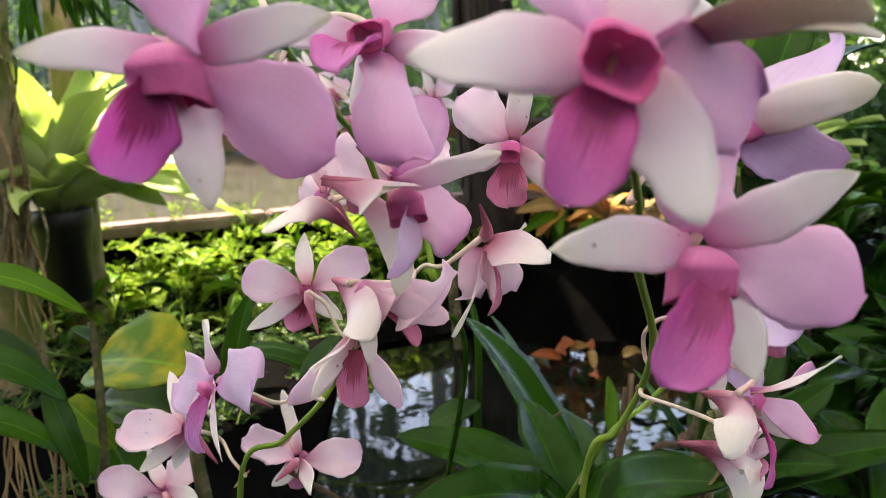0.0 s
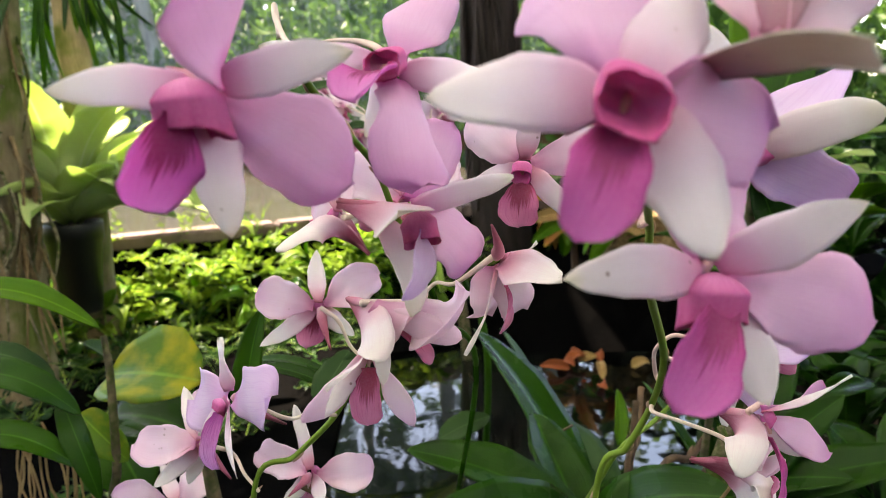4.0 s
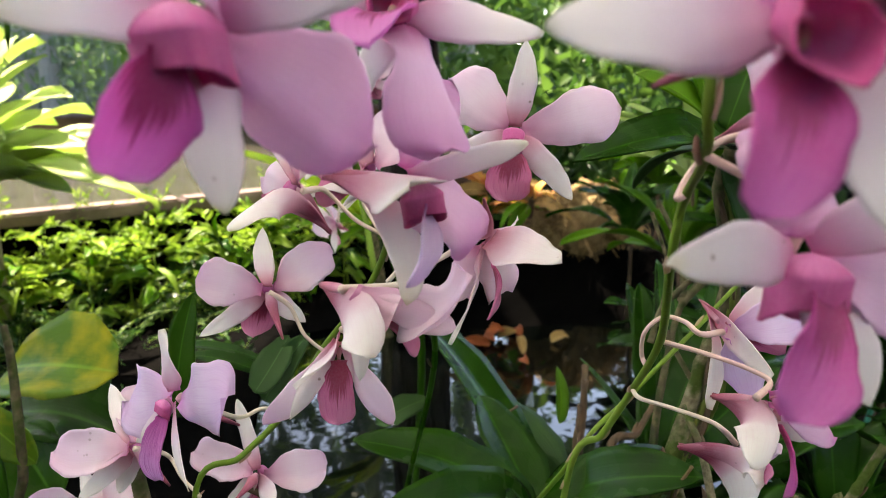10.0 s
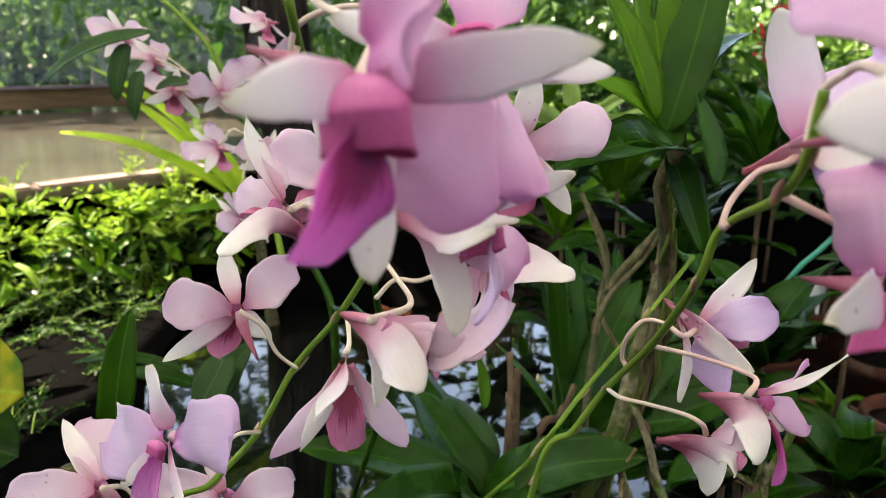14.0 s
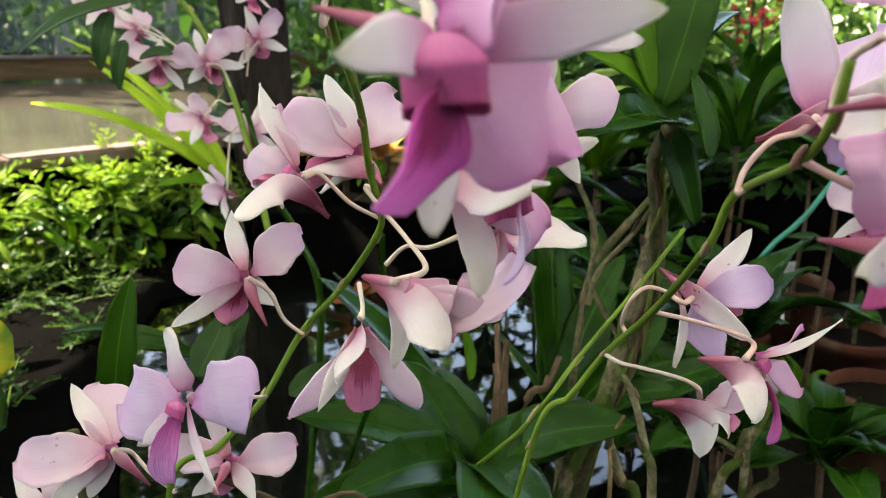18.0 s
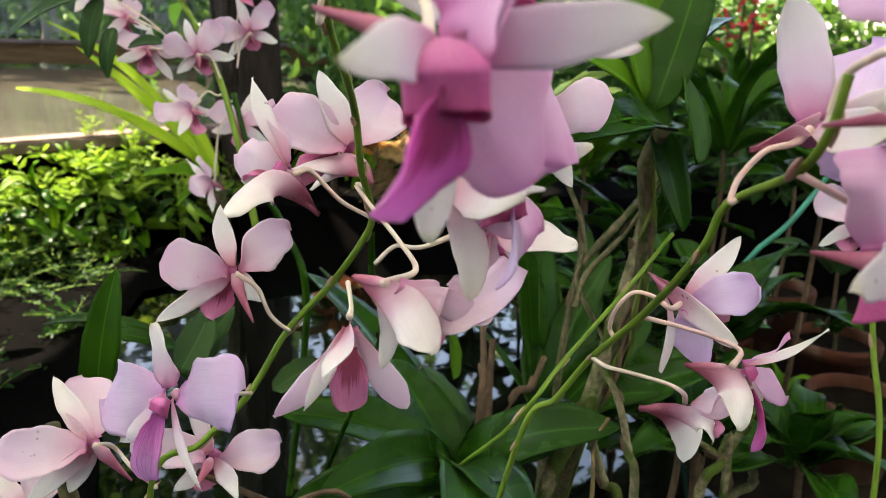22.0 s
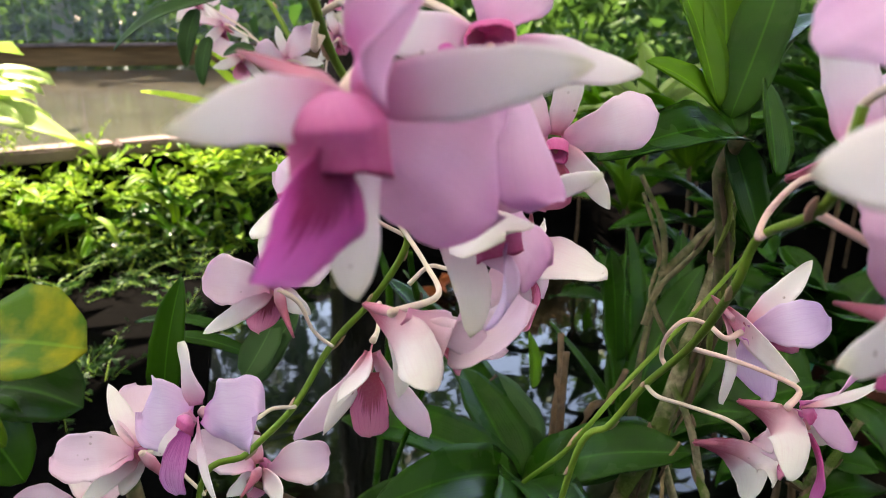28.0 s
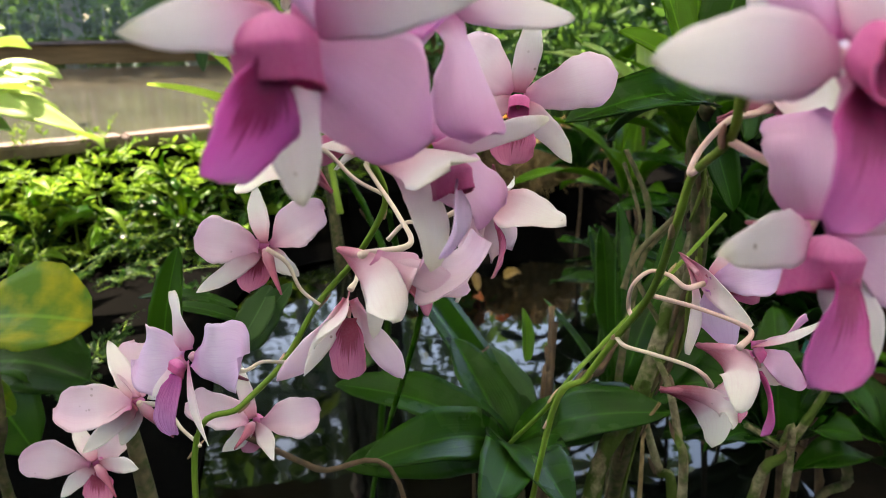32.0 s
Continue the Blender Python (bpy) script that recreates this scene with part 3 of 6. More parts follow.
def orchid(centre, face, size, label, parts, petal=None, sepal=None, lip=None, widths=(0.66, 0.34, 0.56), group="flowers of the spray", bows=None, pedicel=None, red=False, mouth=0.30, chinned=False, lip_face=None, hood=1.0, scale=None, normals=None, vias=None, lift=0.15, tube_way=None, tube_face=None, tube_at=(0, 0, 0), starts=None):
    """One dendrobium blossom. parts: the reach of each sepal, petal, lip and spur from the centre, in millimetres."""
    petal, sepal, lip = petal or M_PETAL, sepal or M_SEPAL, lip or M_LIP
    chin = M_CHIN_LONG if chinned == 2 else M_SEPAL_BROWN if sepal is M_SEPAL_BROWN else M_CHIN if sepal is M_SEPAL else M_CHIN_PINK
    root = thing("orchid_flower", centre, label, "flower", group)
    n = len(FLOWERS) * 11
    FLOWERS.append(root)
    face = unit(np.array(face, float))
    size = size / 1000
    o = np.zeros(3)
    bows, scale, normals, vias, starts = bows or {}, scale or {}, normals or {}, vias or {}, starts or {}
    rng = np.random.RandomState(700 + n)
    for k, (key, reach) in enumerate(parts.items()):
        tip = np.array(reach, float) / 1000
        way = unit(tip)
        length = np.linalg.norm(tip)
        roll = bows.get(key, (0, 0, 0))[0]
        much = scale.get(key, 1.0)
        facing = np.array(normals.get(key, face), float)
        if key.startswith("petal"):
            v, f, uv = blade(way * 0.0026 - face * 0.0022 + np.array(starts.get(key, (0, 0, 0))) / 1000, tip, facing, widths[0] * size * much, "petal", 0.09 + bows.get(key, (0, 0, 0))[1], rng.uniform(-0.18, 0.02), roll, 0.26, 0.0003, 28, 16, seed=n + k, twist=rng.uniform(-12, 12), curl=rng.uniform(0.1, 0.7) * (0.1 if petal is M_PETAL_LILAC else 1.0), via=np.array(vias[key]) - np.array(centre) if key in vias else None)
            part("petal", made("petal", v, f, uv), petal, root)
        elif key in ("dorsal", "sepal_l", "sepal_r"):
            spur = np.array(parts["spur"], float) / 1000 if chinned and "spur" in parts and key != "dorsal" else None
            extra = bows.get(key, (0, 0, 0))
            if spur is None:
                v, f, uv = blade(way * 0.0018 - face * 0.0015, tip, facing, widths[1] * size * 0.88 * much, "sepal", 0.06 + extra[1], -0.16 + extra[2], roll, 0.18, 0.0003, 20, 8, seed=n + k, twist=rng.uniform(-16, 16))
            else:
                # the lateral sepals grow from the chin, which they build together
                broad = np.array((0.0, -1.0, 0.1))
                broad = broad - face * (broad @ face) * 0.9 + 0.15 * face
                if chinned == 2:
                    broad = face
                if key in normals:
                    broad = facing
                v, f, uv = blade(spur * 0.98, tip, broad, widths[1] * size * 1.15 * much, "horn" if chinned == 2 else "wedge", 0.0 + extra[1], -0.30 + extra[2], roll, 0.10, 0.0003, 26, 12, seed=n + k, twist=rng.uniform(-12, 12), via=way * 0.003 - spur * 0.30)
            part("sepal", made("sepal", v, f, uv), sepal if spur is None else chin, root)
        elif key == "lip":
            start = face * size * 0.03 + way * length * 0.22
            if tube_way is not None:
                look_way = face if tube_face is None else unit(np.array(tube_face, float))
                down = unit(np.array(tube_way, float))
                start = face * size * 0.06 - way * size * lift * hood + np.array(tube_at) / 1000 + size * hood * (0.17 * down + 0.11 * unit(look_way - down * (look_way @ down)))
            v, f, uv = blade(start, tip, face if lip_face is None else np.array(lip_face, float), widths[2] * size * 0.9 * much, "lip", 0.12, 0.30, roll, 0.18, seed=n + k, nu=20, nv=12)
            lobe = part("lip", made("lip", v, f, uv), lip, root)
            v, f, uv = throat(face * size * 0.06 - way * size * lift * hood + np.array(tube_at) / 1000, way, face if tube_face is None else unit(np.array(tube_face, float)), size * hood, mouth, tube_way)
            if hood > 0.3:
                part("throat", made("throat", v, f, uv), M_TUBE, lobe, "deep magenta rolled side lobes")
            v, f, uv = tube([start - way * 0.004, start - way * 0.003 + face * 0.0008, start - way * 0.001 + face * 0.001], [0.0006, 0.0008, 0.0005], 8, 4)
            part("column", made("column", v, f, uv), M_COLUMN, root, "pale column in the throat")
        elif key == "spur":
            mid = tip * 0.55 + face * 0.0005
            v, f, uv = tube([-face * 0.003, tip * 0.25 - face * 0.001, mid, tip], [0.0012, 0.0024, 0.0015, 0.0004], 12, 5) if not chinned else tube([tip * 0.3, tip * 0.5, tip * 0.8, tip], [0.0014, 0.0016, 0.0012, 0.0004], 10, 5)
            part("spur", made("spur", v, f, uv), M_SPUR, root, "wine red pointed spur")
    if pedicel:
        c = np.array(centre)
        pts = [np.array(p) - c for p in pedicel]
        if STALK_LINES:
            line = np.concatenate(STALK_LINES)
            near = line[np.argmin(np.linalg.norm(line - np.array(pedicel[-1]), axis=1))]
            gap = np.linalg.norm(near - np.array(pedicel[-1]))
            if 0.0015 < gap < 0.012:
                pts.append(near - c)
        v, f, uv = tube([o - face * 0.004, *pts], [0.0012, 0.0008, 0.00075, 0.0009], 10, 8)
        part("pedicel", made("pedicel", v, f, uv), M_PEDICEL_RED if red else M_PEDICEL, root, "thin curved flower stalk")
    return root


def stalk(name, points, radii, material, label, category="stalk", rings=0.05, group="", nodes=()):
    root = thing(name, points[0], label, category, group)
    c = np.array(points[0])
    v, f, uv = tube([np.array(p) - c for p in points], radii, 12, 8, rings)
    part("stem", made("stem", v, f, uv), material, root)
    if material is M_STALK:
        STALK_LINES.append(smooth_line(points, 24))
    for k, p in enumerate(points[2:-1]):
        at = np.array(p) - c
        way = unit(np.array(points[k + 3]) - np.array(p))
        side = unit(np.cross(way, (0.3 * math.sin(5 * k), -1, 0.2)))
        s = 1 if k % 2 else -1
        r = radii[0]
        v, f, uv = blade(at + side * s * r * 1.0 - way * 0.003, at + side * s * r * 1.25 + way * (0.004 if k % 3 else 0.008), side * s, 0.0008 + r * 0.9, "leaf", 0.06, -0.9, 0, 0, 0.0003, 8, 6, 0, 0, k)
        part("bract", made("bract", v, f, uv), M_BRACT if material is M_STALK else M_TWIG, root, "papery pinkish bract clasping the stalk")
    return root


def leaf(parent, base, tip, normal, width, material, bow=0.05, cup=0.25, roll=0.0, fold=0.25, droop=0.0, shape="leaf", seed=1, label="", name="leaf", thick=0.0009, wave=0.03):
    c = np.array(parent.location)
    v, f, uv = blade(np.array(base) - c, np.array(tip) - c, normal, width, shape, bow, cup, roll, wave, thick, 20, 8, fold, droop, seed)
    return part(name, made(name, v, f, uv), material, parent, label)


def box(size, at=(0, 0, 0), bevel=0.004, turn=None):
    bm = bmesh.new()
    bmesh.ops.create_cube(bm, size=1.0, matrix=Matrix.Translation(at) @ (turn or Matrix.Identity(4)) @ Matrix.Diagonal((*size, 1)))
    if bevel:
        bmesh.ops.bevel(bm, geom=bm.edges[:], offset=bevel, segments=2, affect="EDGES")
    return bm


def scatter(name, centres, ways, lengths, widths, material, parent=None, label="", category="", kind="", bend=0.15, seed=0):
    """Many small bent leaves in one mesh: each a folded blade of six vertices."""
    rng = np.random.RandomState(seed)
    k = len(centres)
    ways = ways / np.linalg.norm(ways, axis=1, keepdims=True)
    r = rng.normal(size=(k, 3))
    s = np.cross(ways, r)
    s /= np.linalg.norm(s, axis=1, keepdims=True)
    n = np.cross(s, ways)
    L, W = lengths[:, None], widths[:, None]
    a = centres
    m1 = centres + ways * L * 0.35 + n * L * bend
    m2 = centres + ways * L * 0.72 + n * L * bend * 0.9
    verts = np.stack([a, m1 + s * W / 2 + n * W * 0.2, m1 - n * W * 0.06, m1 - s * W / 2 + n * W * 0.2, m2 + s * W * 0.36 + n * W * 0.12, m2 - n * W * 0.05, m2 - s * W * 0.36 + n * W * 0.12, centres + ways * L], 1).reshape(-1, 3)
    i = np.arange(k)[:, None] * 8
    q = np.concatenate([i + np.array([[1, 2, 5, 4]]), i + np.array([[2, 3, 6, 5]])]).tolist()
    t = np.concatenate([i + np.array([[0, 2, 1]]), i + np.array([[0, 3, 2]]), i + np.array([[4, 5, 7]]), i + np.array([[5, 6, 7]])]).tolist()
    me = made(name, verts, q + t)
    ob = part(name, me, material, parent, label)
    return tagged(ob, label, category, "", kind)


# ---- ground, ponds, walls ----
def sheet_of(name, corners, z, material, label, kind="structure", category="ground", cuts=1):
    me = made(name, [(x, y, z) for x, y in corners], [tuple(range(len(corners)))], smooth=False)
    ob = part(name, me, material, None, label)
    return tagged(ob, label, category, "", kind)


sheet_of("ground", [(-400, -400), (400, -400), (400, 400), (-400, 400)], 0.0, M_SOIL, "dark wet soil and leaf litter under the plants")

# low dark pond in front, fed by a raised one behind a fern-covered wall
sheet_of("water", [(-0.34, 0.45), (0.42, 0.45), (0.46, 1.4), (0.1, 1.42), (-0.34, 1.62)], 0.15, M_WATER, "still black pond water mirroring leaves and sky", category="water")
WALL_A, WALL_B = Vector((-2.6, 0.79, 0)), Vector((0.42, 2.15, 0))
wall_dir = (WALL_B - WALL_A).normalized()
wall_turn = Matrix.Rotation(math.atan2(wall_dir.y, wall_dir.x), 4, "Z")
wall_len = (WALL_B - WALL_A).length
mid = (WALL_A + WALL_B) / 2
# wall takes the near-black colour as the shade behind the ferns
pond_wall = tagged(part("wall_pond", box((wall_len, 0.10, 0.35), (0, 0.05, 0.175), 0.006), M_BANK, None), "wall of the raised pond, blackened in colour for shade", "wall", "", "structure")
pond_wall.matrix_world = Matrix.Translation(mid) @ wall_turn
n_cop = 7
for k in range(n_cop):
    cop = part("coping_slab", box((wall_len / n_cop - 0.006, 0.075, 0.028), (0, 0.03, 0.364), 0.005), M_COPING, pond_wall)
    cop.location.x = (k + 0.5) * wall_len / n_cop - wall_len / 2
sheet_of("water_upper", [(-9.0, 0.5), (-2.6, 0.89), (0.42, 2.25), (0.6, 5.5), (-9.0, 6.4)], 0.345, M_WATER_PALE, "murky brownish water of the raised pond", category="water")
far_board = tagged(part("board_far", box((9.0, 0.06, 0.12), (0, 0, 0.42), 0.006), M_BOARD, None), "brown weathered boards edging the raised pond", "edging", "", "structure")
far_board.matrix_world = Matrix.Translation((-3.6, 5.45, 0)) @ Matrix.Rotation(radians(-2.0), 4, "Z")
part("board_top", box((9.0, 0.10, 0.022), (0, -0.01, 0.492), 0.004), M_COPING, far_board, "pale worn top plank")

# sheet added where deep shade lies, its darkness put into the colour
sheet_of("bank_left", [(-2.6, 0.3), (-0.16, 0.3), (-0.19, 0.9), (-0.21, 1.2), (-0.16, 1.42), (0.03, 1.5), (0.03, 1.93), (-2.6, 0.79)], 0.158, M_BANK, "near-black sheet for the deep shade at the foot of the fern wall", category="bank")
# bank of the low pond towards the right, its liner blackened for shade
bm = bmesh.new()
nx, ny = 26, 16
grid = {}
for i in range(nx + 1):
    for j in range(ny + 1):
        x, y = 0.02 + 2.6 * i / nx, 1.38 + 1.9 * j / ny
        edge = min(1.0, j / 2)
        z = 0.02 + edge * (0.22 + 0.03 * noise.noise((x * 4, y * 4, 1.0))) + 0.03 * noise.noise((x * 9, y * 9, 3.0)) * edge
        grid[i, j] = bm.verts.new((x, y + 0.05 * noise.noise((x * 3, 0, 5)), z))
for i in range(nx):
    for j in range(ny):
        bm.faces.new((grid[i, j], grid[i + 1, j], grid[i + 1, j + 1], grid[i, j + 1]))
tagged(part("bank", bm, M_BANK, None), "lined bank beside the low pond, blackened for shade", "bank", "", "structure")

# added unseen cloth softens overhead light, open to the front and beyond the wall
m, nt, bsdf = nodes_of("added white diffusing cloth")
weave = node(nt, "TexNoise", Scale=3.0, Detail=4.0)
tcw = nt.nodes.new("ShaderNodeTexCoord")
nt.links.new(tcw.outputs["Object"], weave.inputs["Vector"])
cloth = ramp(nt, weave.outputs["Fac"], [(0.3, (0.66, 0.68, 0.66)), (0.7, (0.78, 0.79, 0.77))]).outputs["Color"]
nt.links.new(cloth, bsdf.inputs["Base Color"])
see_through(nt, bsdf, cloth, 0.55)
# outline cut to shade the wall's foot and let sun reach the nest fern
outline = [(-4.0, -2.4), (4.2, -2.4), (4.2, 0.5), (0.5, 0.5), (0.5, 1.62), (-0.75, 1.62), (-0.75, 2.88), (-0.86, 2.78), (-0.98, 2.30), (-1.10, 2.08), (-1.17, 1.89), (-4.0, 0.7)]
k = len(outline)
me = made("ceiling", [(x, y, z) for z in (2.295, 2.305) for x, y in outline], [tuple(range(k))[::-1], tuple(range(k, 2 * k)), *[(i, (i + 1) % k, k + (i + 1) % k, k + i) for i in range(k)]], smooth=False)
roof = part("ceiling", me, m, None)
tagged(roof, "unseen translucent cloth added overhead to soften the light", "roof", "", "structure")
# unseen boards added to shade the bank; gaps between them make sun patches
shade = part("added_ceiling_far", box((4.6, 0.93, 0.01), (1.55, 2.085, 2.32), 0), M_BOARD, None)
for x0, x1, y0, y1 in ((-0.75, -0.48, 2.55, 3.05), (0.08, 1.25, 2.55, 3.05), (-0.48, 0.08, 2.55, 2.62), (-0.48, 0.08, 2.98, 3.05), (-0.75, -0.10, 3.05, 4.1), (0.50, 1.25, 3.05, 4.1), (0.51, 4.2, 0.5, 1.62), (-0.10, 0.50, 3.48, 4.1)):
    part("board", box((x1 - x0, y1 - y0 - 0.004, 0.01), ((x0 + x1) / 2, (y0 + y1) / 2, 2.32), 0), M_BOARD, shade)
tagged(shade, "unseen boards added overhead to shade the pond bank and the pots", "roof", "", "structure")


# ---- trees, trunks and far greenery ----
def trunk(name, points, radii, material, label, category="tree", sides=20):
    root = thing(name, points[0], label, category)
    c = np.array(points[0])
    v, f, uv = tube([np.array(p) - c for p in points], radii, sides, 10)
    rng = np.random.RandomState(len(label))
    v = v + rng.normal(size=v.shape) * radii[0] * 0.035
    part("trunk", made("trunk", v, f, uv), material, root)
    return root


trunk("dark_tree", [(0.085, 2.0, 0.1), (0.085, 2.0, 0.5), (0.075, 2.0, 0.9), (0.05, 2.02, 2.6)], [0.085, 0.075, 0.07, 0.06], M_BARK, "dark rough upright trunk beside the pond wall")
trunk("mossy_tree", [(-0.80, 1.25, 0.02), (-0.79, 1.25, 0.4), (-0.77, 1.25, 0.8), (-0.72, 1.25, 2.4)], [0.075, 0.065, 0.06, 0.05], M_MOSS_BARK, "mossy brown trunk hung with aerial roots")
dark = [o for o in scene.collection.objects if o.name == "dark_tree"][0]
rng = np.random.RandomState(30)
for k in range(34):
    a, z0 = rng.uniform(-3.0, 0.1), rng.uniform(0.0, 1.1)
    pts = [np.array(((0.078 - 0.008 * z) * math.cos(a + 0.1 * math.sin(9 * z + k)) - 0.012 * z, (0.078 - 0.008 * z) * math.sin(a), z)) for z in (z0, z0 + 0.08, z0 + 0.17, z0 + 0.28)]
    v, f, uv = tube(pts, [0.003, 0.010, 0.009, 0.003], 6, 4)
    part("bark_ridge", made("bark_ridge", v, f, uv), M_BARK, dark)
mossy = [o for o in scene.collection.objects if o.name == "mossy_tree"][0]
rng = np.random.RandomState(31)
for k in range(60):
    a = rng.uniform(-2.4, 0.2)
    top = np.array((0.02 + 0.066 * math.cos(a), 0.066 * math.sin(a), rng.uniform(0.35, 0.95)))
    pts = [top, top + np.array((rng.normal() * 0.02, -0.015, -0.08)), top + np.array((rng.normal() * 0.03, -0.02, -rng.uniform(0.15, 0.3)))]
    v, f, uv = tube(pts, [rng.uniform(0.002, 0.005), 0.003, 0.0012], 6, 5)
    part("aerial_root", made("aerial_root", v, f, uv), (M_ROOT, M_MOSS_CANE)[k % 2], mossy)
moss_leaves = thing("hanging_fern", (-0.6219, 1.2479, 0.8332), "drooping strap-leaved fern growing on the mossy trunk", "fern")
rng = np.random.RandomState(33)
moss_base = np.array(moss_leaves.location)
for k in range(22):
    x, drop = rng.uniform(-0.10, 0.10), rng.uniform(0.10, 0.24)
    v, f, uv = blade((x * 0.6, rng.uniform(-0.03, 0.03), 0.05), (x * 1.2 + rng.normal() * 0.02, -0.03, 0.05 - drop), (0.2 * math.sin(k), -1, 0.3), 0.011, "strap", 0.12, 0.2, rng.uniform(-50, 50), 0.05, 0.0006, 12, 4, 0.2, 0, k)
    part("leaf", made("leaf", v, f, uv), (M_LEAF_MID, M_LEAF_GREY, M_LEAF_BRIGHT)[k % 3], moss_leaves)
trunk("lichen_tree", [(-0.735, 1.46, 0.1), (-0.725, 1.46, 0.6), (-0.72, 1.46, 1.2), (-0.70, 1.46, 2.4)], [0.032, 0.03, 0.028, 0.026], M_MOSS_BARK, "slim yellowish lichened trunk behind the nest fern")
for k, x in enumerate((-5.1, -4.0, -3.45, -2.85, -2.2, -1.2, -0.2, 0.9)):
    trunk("slender_tree", [(x, 7.2 + 0.5 * (k % 3), 0), (x + 0.05, 7.2 + 0.5 * (k % 3), 1.0), (x - 0.08, 7.2 + 0.5 * (k % 3), 2.2), (x + 0.1, 7.2 + 0.5 * (k % 3), 4.5)], [0.09, 0.075, 0.07, 0.05], M_PALE_BARK, "pale slender tree trunk beyond the pond")


def crown(name, centre, size, count, leaf_len, material, label, category, seed, hang=-0.2, clumps=14, kind="stuff"):
    rng = np.random.RandomState(seed)
    seeds = rng.normal(size=(clumps, 3)) * np.array(size) * 0.5
    pick = rng.randint(0, clumps, count)
    pts = np.array(centre) + seeds[pick] + rng.normal(size=(count, 3)) * np.array(size) * 0.22
    pts = pts[pts[:, 2] > 0.02]
    ways = rng.normal(size=(len(pts), 3)) + np.array((0, 0, hang))
    L = leaf_len * rng.uniform(0.6, 1.35, len(pts))
    return scatter(name, pts, ways, L, L * rng.uniform(0.3, 0.5, len(pts)), material, None, label, category, kind, 0.15, seed)


crown("far_foliage", (-3.0, 10.5, 1.3), (9.0, 1.0, 1.3), 11000, 0.36, M_TREE, "wall of trees closing the view beyond the ponds", "foliage", 2, clumps=260)
crown("far_foliage", (-3.5, 8.6, 1.2), (4.5, 1.2, 1.1), 8000, 0.13, M_TREE, "sunlit tree foliage beyond the raised pond", "foliage", 3, clumps=60)
crown("far_foliage", (-1.0, 7.0, 1.2), (2.6, 0.9, 0.75), 3000, 0.11, M_TREE, "sunlit tree foliage beyond the raised pond", "foliage", 4, clumps=40)
crown("far_foliage", (2.4, 5.2, 0.75), (2.2, 1.0, 0.62), 4200, 0.12, M_TREE, "leafy shrubs behind the orchid benches", "foliage", 5, clumps=50)
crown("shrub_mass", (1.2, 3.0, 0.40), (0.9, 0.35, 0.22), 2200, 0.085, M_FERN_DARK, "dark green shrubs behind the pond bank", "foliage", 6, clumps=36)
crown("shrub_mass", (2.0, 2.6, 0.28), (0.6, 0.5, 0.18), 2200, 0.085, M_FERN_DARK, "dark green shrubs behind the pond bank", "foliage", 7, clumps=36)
crown("bright_shrub", (2.3, 2.9, 0.62), (0.7, 0.4, 0.30), 700, 0.085, M_TREE, "light green shrub behind the red blossoms", "foliage", 28, clumps=26)
crown("bright_shrub", (0.75, 2.35, 0.52), (0.42, 0.18, 0.26), 420, 0.075, M_TREE, "small-leaved green shrub behind the pond", "foliage", 8, clumps=26)

# wire netting beyond the raised pond
bm_v, bm_f = [], []
for k in range(130):
    z = 0.52 + 0.019 * k
    b = len(bm_v)
    for x in (-8.0, 0.8):
        bm_v += [(x, 5.75 - 0.001, z), (x, 5.75 + 0.001, z), (x, 5.75, z + 0.003)]
    bm_f += [(b, b + 3, b + 4, b + 1), (b + 1, b + 4, b + 5, b + 2), (b + 2, b + 5, b + 3, b)]
for k in range(60):
    x = -8.0 + 0.15 * k
    b = len(bm_v)
    for z in (0.5, 3.0):
        bm_v += [(x - 0.002, 5.745, z), (x + 0.002, 5.745, z), (x, 5.75, z)]
    bm_f += [(b, b + 3, b + 4, b + 1), (b + 1, b + 4, b + 5, b + 2), (b + 2, b + 5, b + 3, b)]
tagged(part("wire_netting", made("wire_netting", bm_v, bm_f, smooth=False), M_WIRE, None), "fine grey wire netting beyond the raised pond", "netting", "", "structure")


# ---- ferns on the pond wall ----
def frond(root, tip, droop, pairs, leaflet, rng, out):
    """Leaflets in two rows along an arching rib."""
    root, tip = np.array(root), np.array(tip)
    axis = tip - root
    side = unit(np.cross(axis, (0, 0, 1.0)) + 1e-6)
    for k in range(pairs):
        u = (k + 1) / pairs
        c = root + axis * u + np.array((0, 0, -droop * u * u + droop * 0.3 * u))
        for s in (-1, 1):
            w = s * side * 0.8 + unit(axis) * 0.55 + rng.normal(size=3) * 0.28
            out[0].append(c + rng.normal(size=3) * 0.002)
            out[1].append(w)
            out[2].append(leaflet * (1.15 - 0.8 * u) * rng.uniform(0.75, 1.25))


